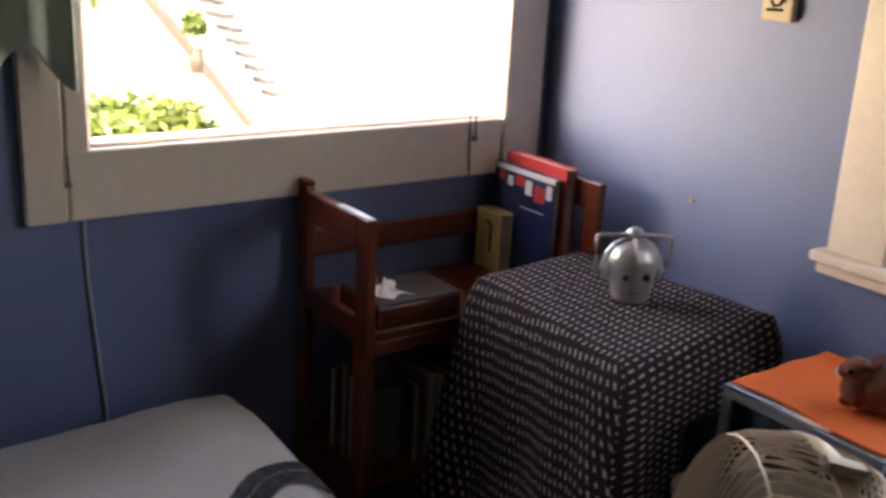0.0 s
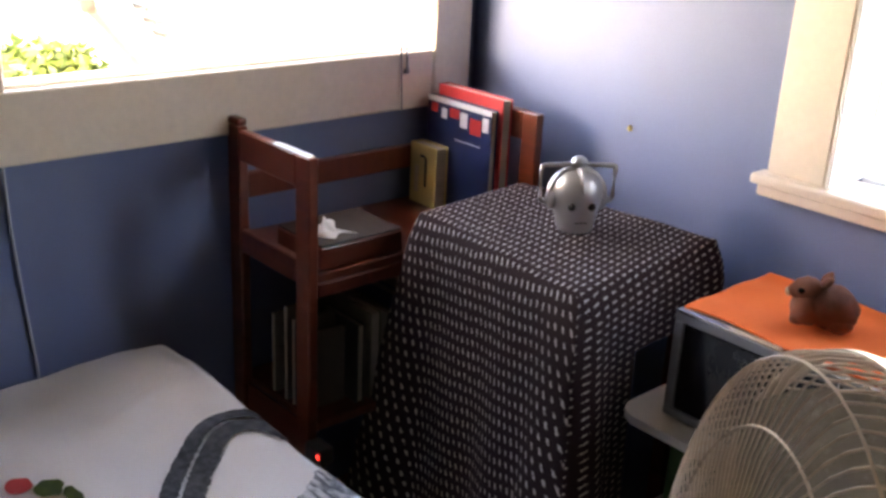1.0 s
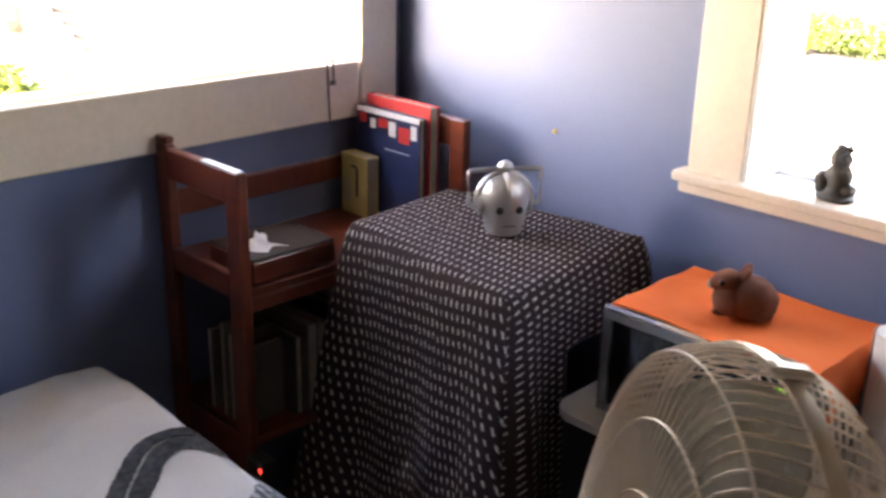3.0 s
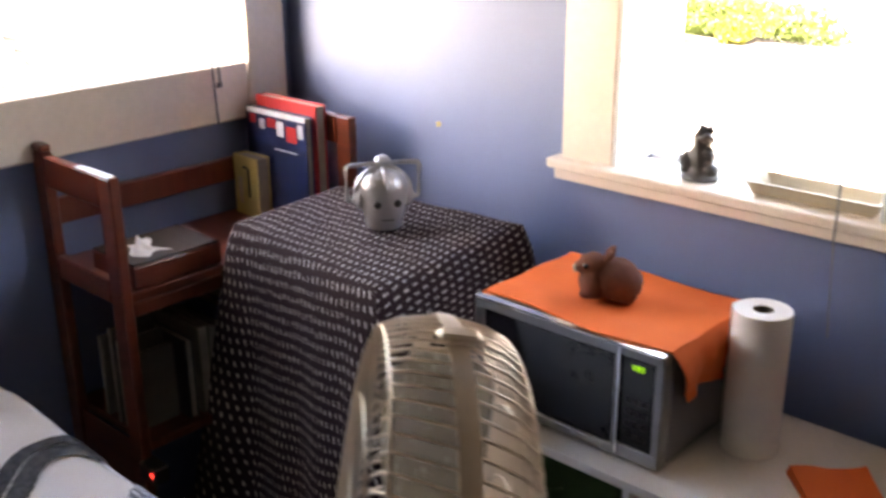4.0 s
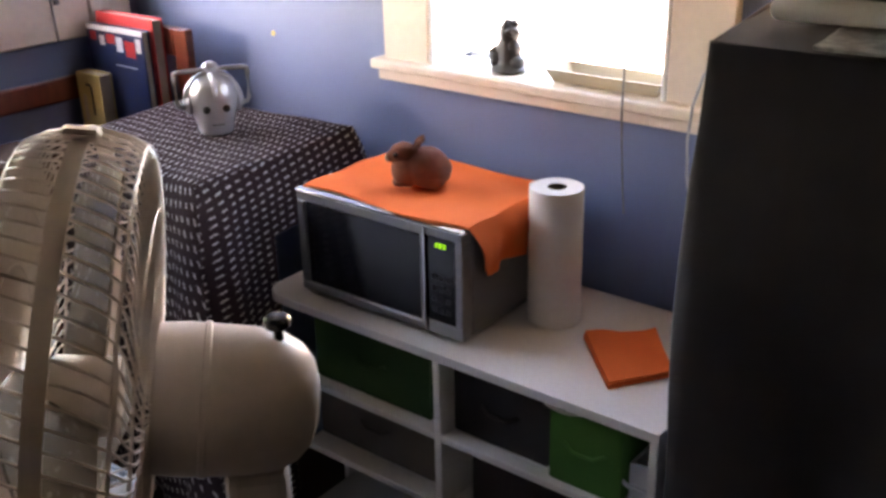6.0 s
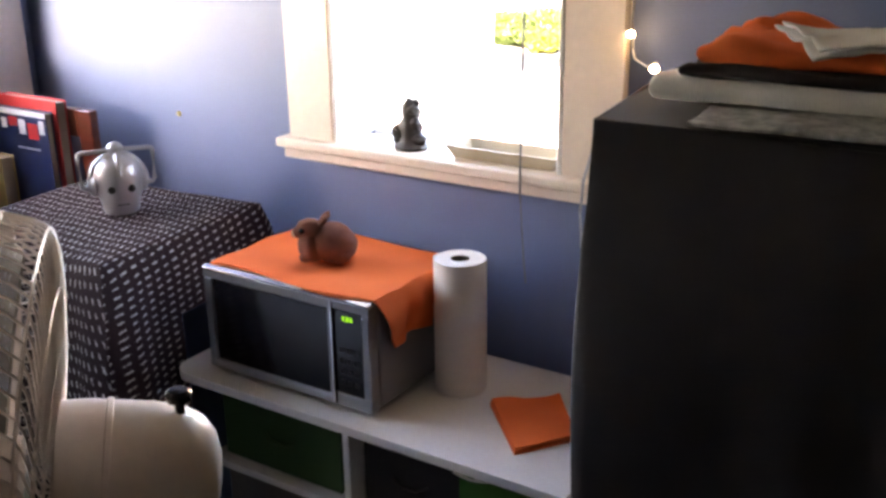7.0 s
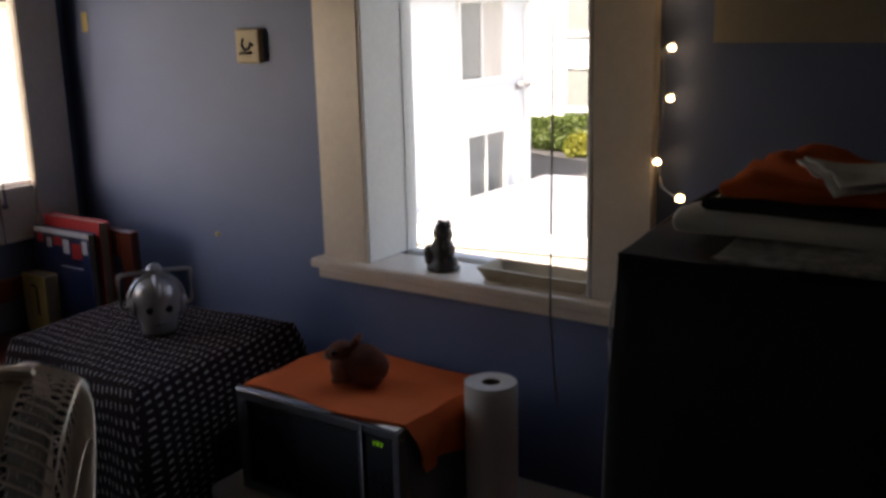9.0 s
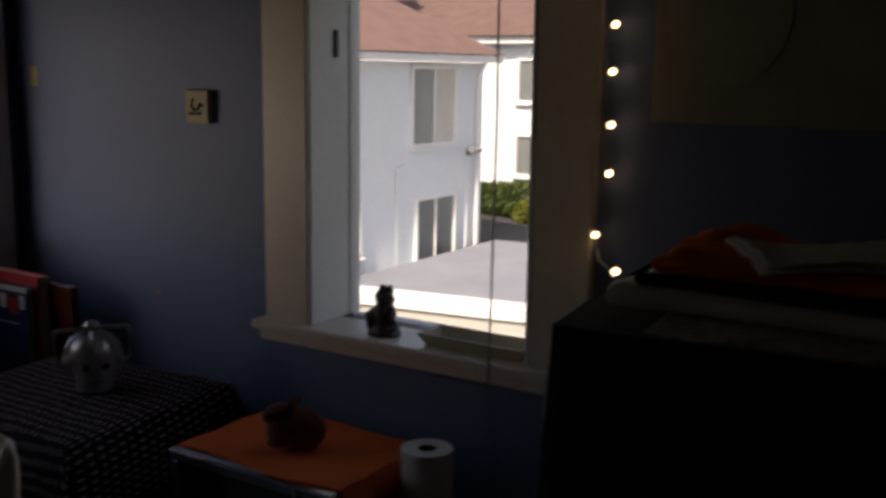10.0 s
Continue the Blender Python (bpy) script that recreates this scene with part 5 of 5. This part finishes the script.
# garden tree beside the wide window, one bough reaching across
TRE = thing("tree", "garden tree with a leafy bough near the window", "tree", (-5.4, -1.6, -3.2))
part("trunk", tube(bmesh.new(), [(-5.4, -1.6, -3.2), (-5.35, -1.55, -1.0), (-5.3, -1.4, 0.8), (-5.35, -1.2, 2.2)], [0.16, 0.13, 0.10, 0.05], 10), BARK, TRE)
part("bough", tube(bmesh.new(), [(-5.32, -1.38, 1.0), (-5.2, -0.8, 1.45), (-5.1, -0.1, 1.55), (-5.0, 0.5, 1.32), (-5.0, 0.85, 1.12)], [0.06, 0.045, 0.03, 0.015, 0.006], 7), BARK, TRE)
for cc, ss, nn, sd in (((-5.0, 0.35, 1.30), (0.3, 0.42, 0.24), 260, 21), ((-5.3, -1.3, 2.4), (1.0, 1.0, 0.8), 1500, 22), ((-5.1, -0.5, 1.75), (0.5, 0.6, 0.4), 500, 23)):
    cr = leaf_mass("crown", "", "", cc, ss, nn, 0.05, LEAF, sd, "")
    cr.parent, cr.matrix_parent_inverse = TRE, Matrix.Translation((5.4, 1.6, 3.2))

# outdoor stair and its wall seen through the wide window
ST = thing("outdoor_stair", "white outdoor stair with dark treads", "stair", (-13, 5.2, -3.2))
part("stringer", tube(bmesh.new(), [(-13.0, 3.15, 1.62), (-13.0, 6.95, -3.1)], 0.14, 4), WHITETRIM, ST)
part("handrail", tube(bmesh.new(), [(-13.0, 2.55, 1.72), (-13.0, 6.2, -2.8)], 0.09, 4), ROOF, ST, "weathered pinkish handrail")
for i in range(14):
    y = 3.52 + i * 0.137
    z = 1.66 - i * 0.204
    part("tread", block(-13.2, -12.5, y, y + 0.20, z, z + 0.09, 0.004), BLACK, ST)
WL = thing("garden_wall", "white rendered garden wall behind the bushes", "wall", (-14, 3, -3.2))
part("wall", boxes((-14.2, -14.0, 4.9, 14, -3.2, -0.3)), STUCCO, WL)
HP = thing("hanging_plant", "hanging basket plant outside the window", "plant", (-5, 1.02, 0.98))
part("basket", lathe(bmesh.new(), [(0.05, 0.62), (0.06, 0.66), (0.05, 0.80)], 14, Matrix.Translation((-5, 1.03, 0.0))), BARK, HP)
part("post", tube(bmesh.new(), [(-5, 1.03, 0.70), (-5, 1.03, 1.9), (-5.3, 1.9, 1.98), (-5.4, 2.3, 1.9), (-5.4, 2.3, -3.2)], 0.012, 6), WHITETRIM, HP, "slender white bracket post")
lf = leaf_mass("foliage", "", "", (-5, 1.02, 0.97), (0.12, 0.12, 0.14), 260, 0.04, LEAF, 11, "")
lf.parent, lf.matrix_parent_inverse = HP, Matrix.Translation((5, -1.02, -0.98))
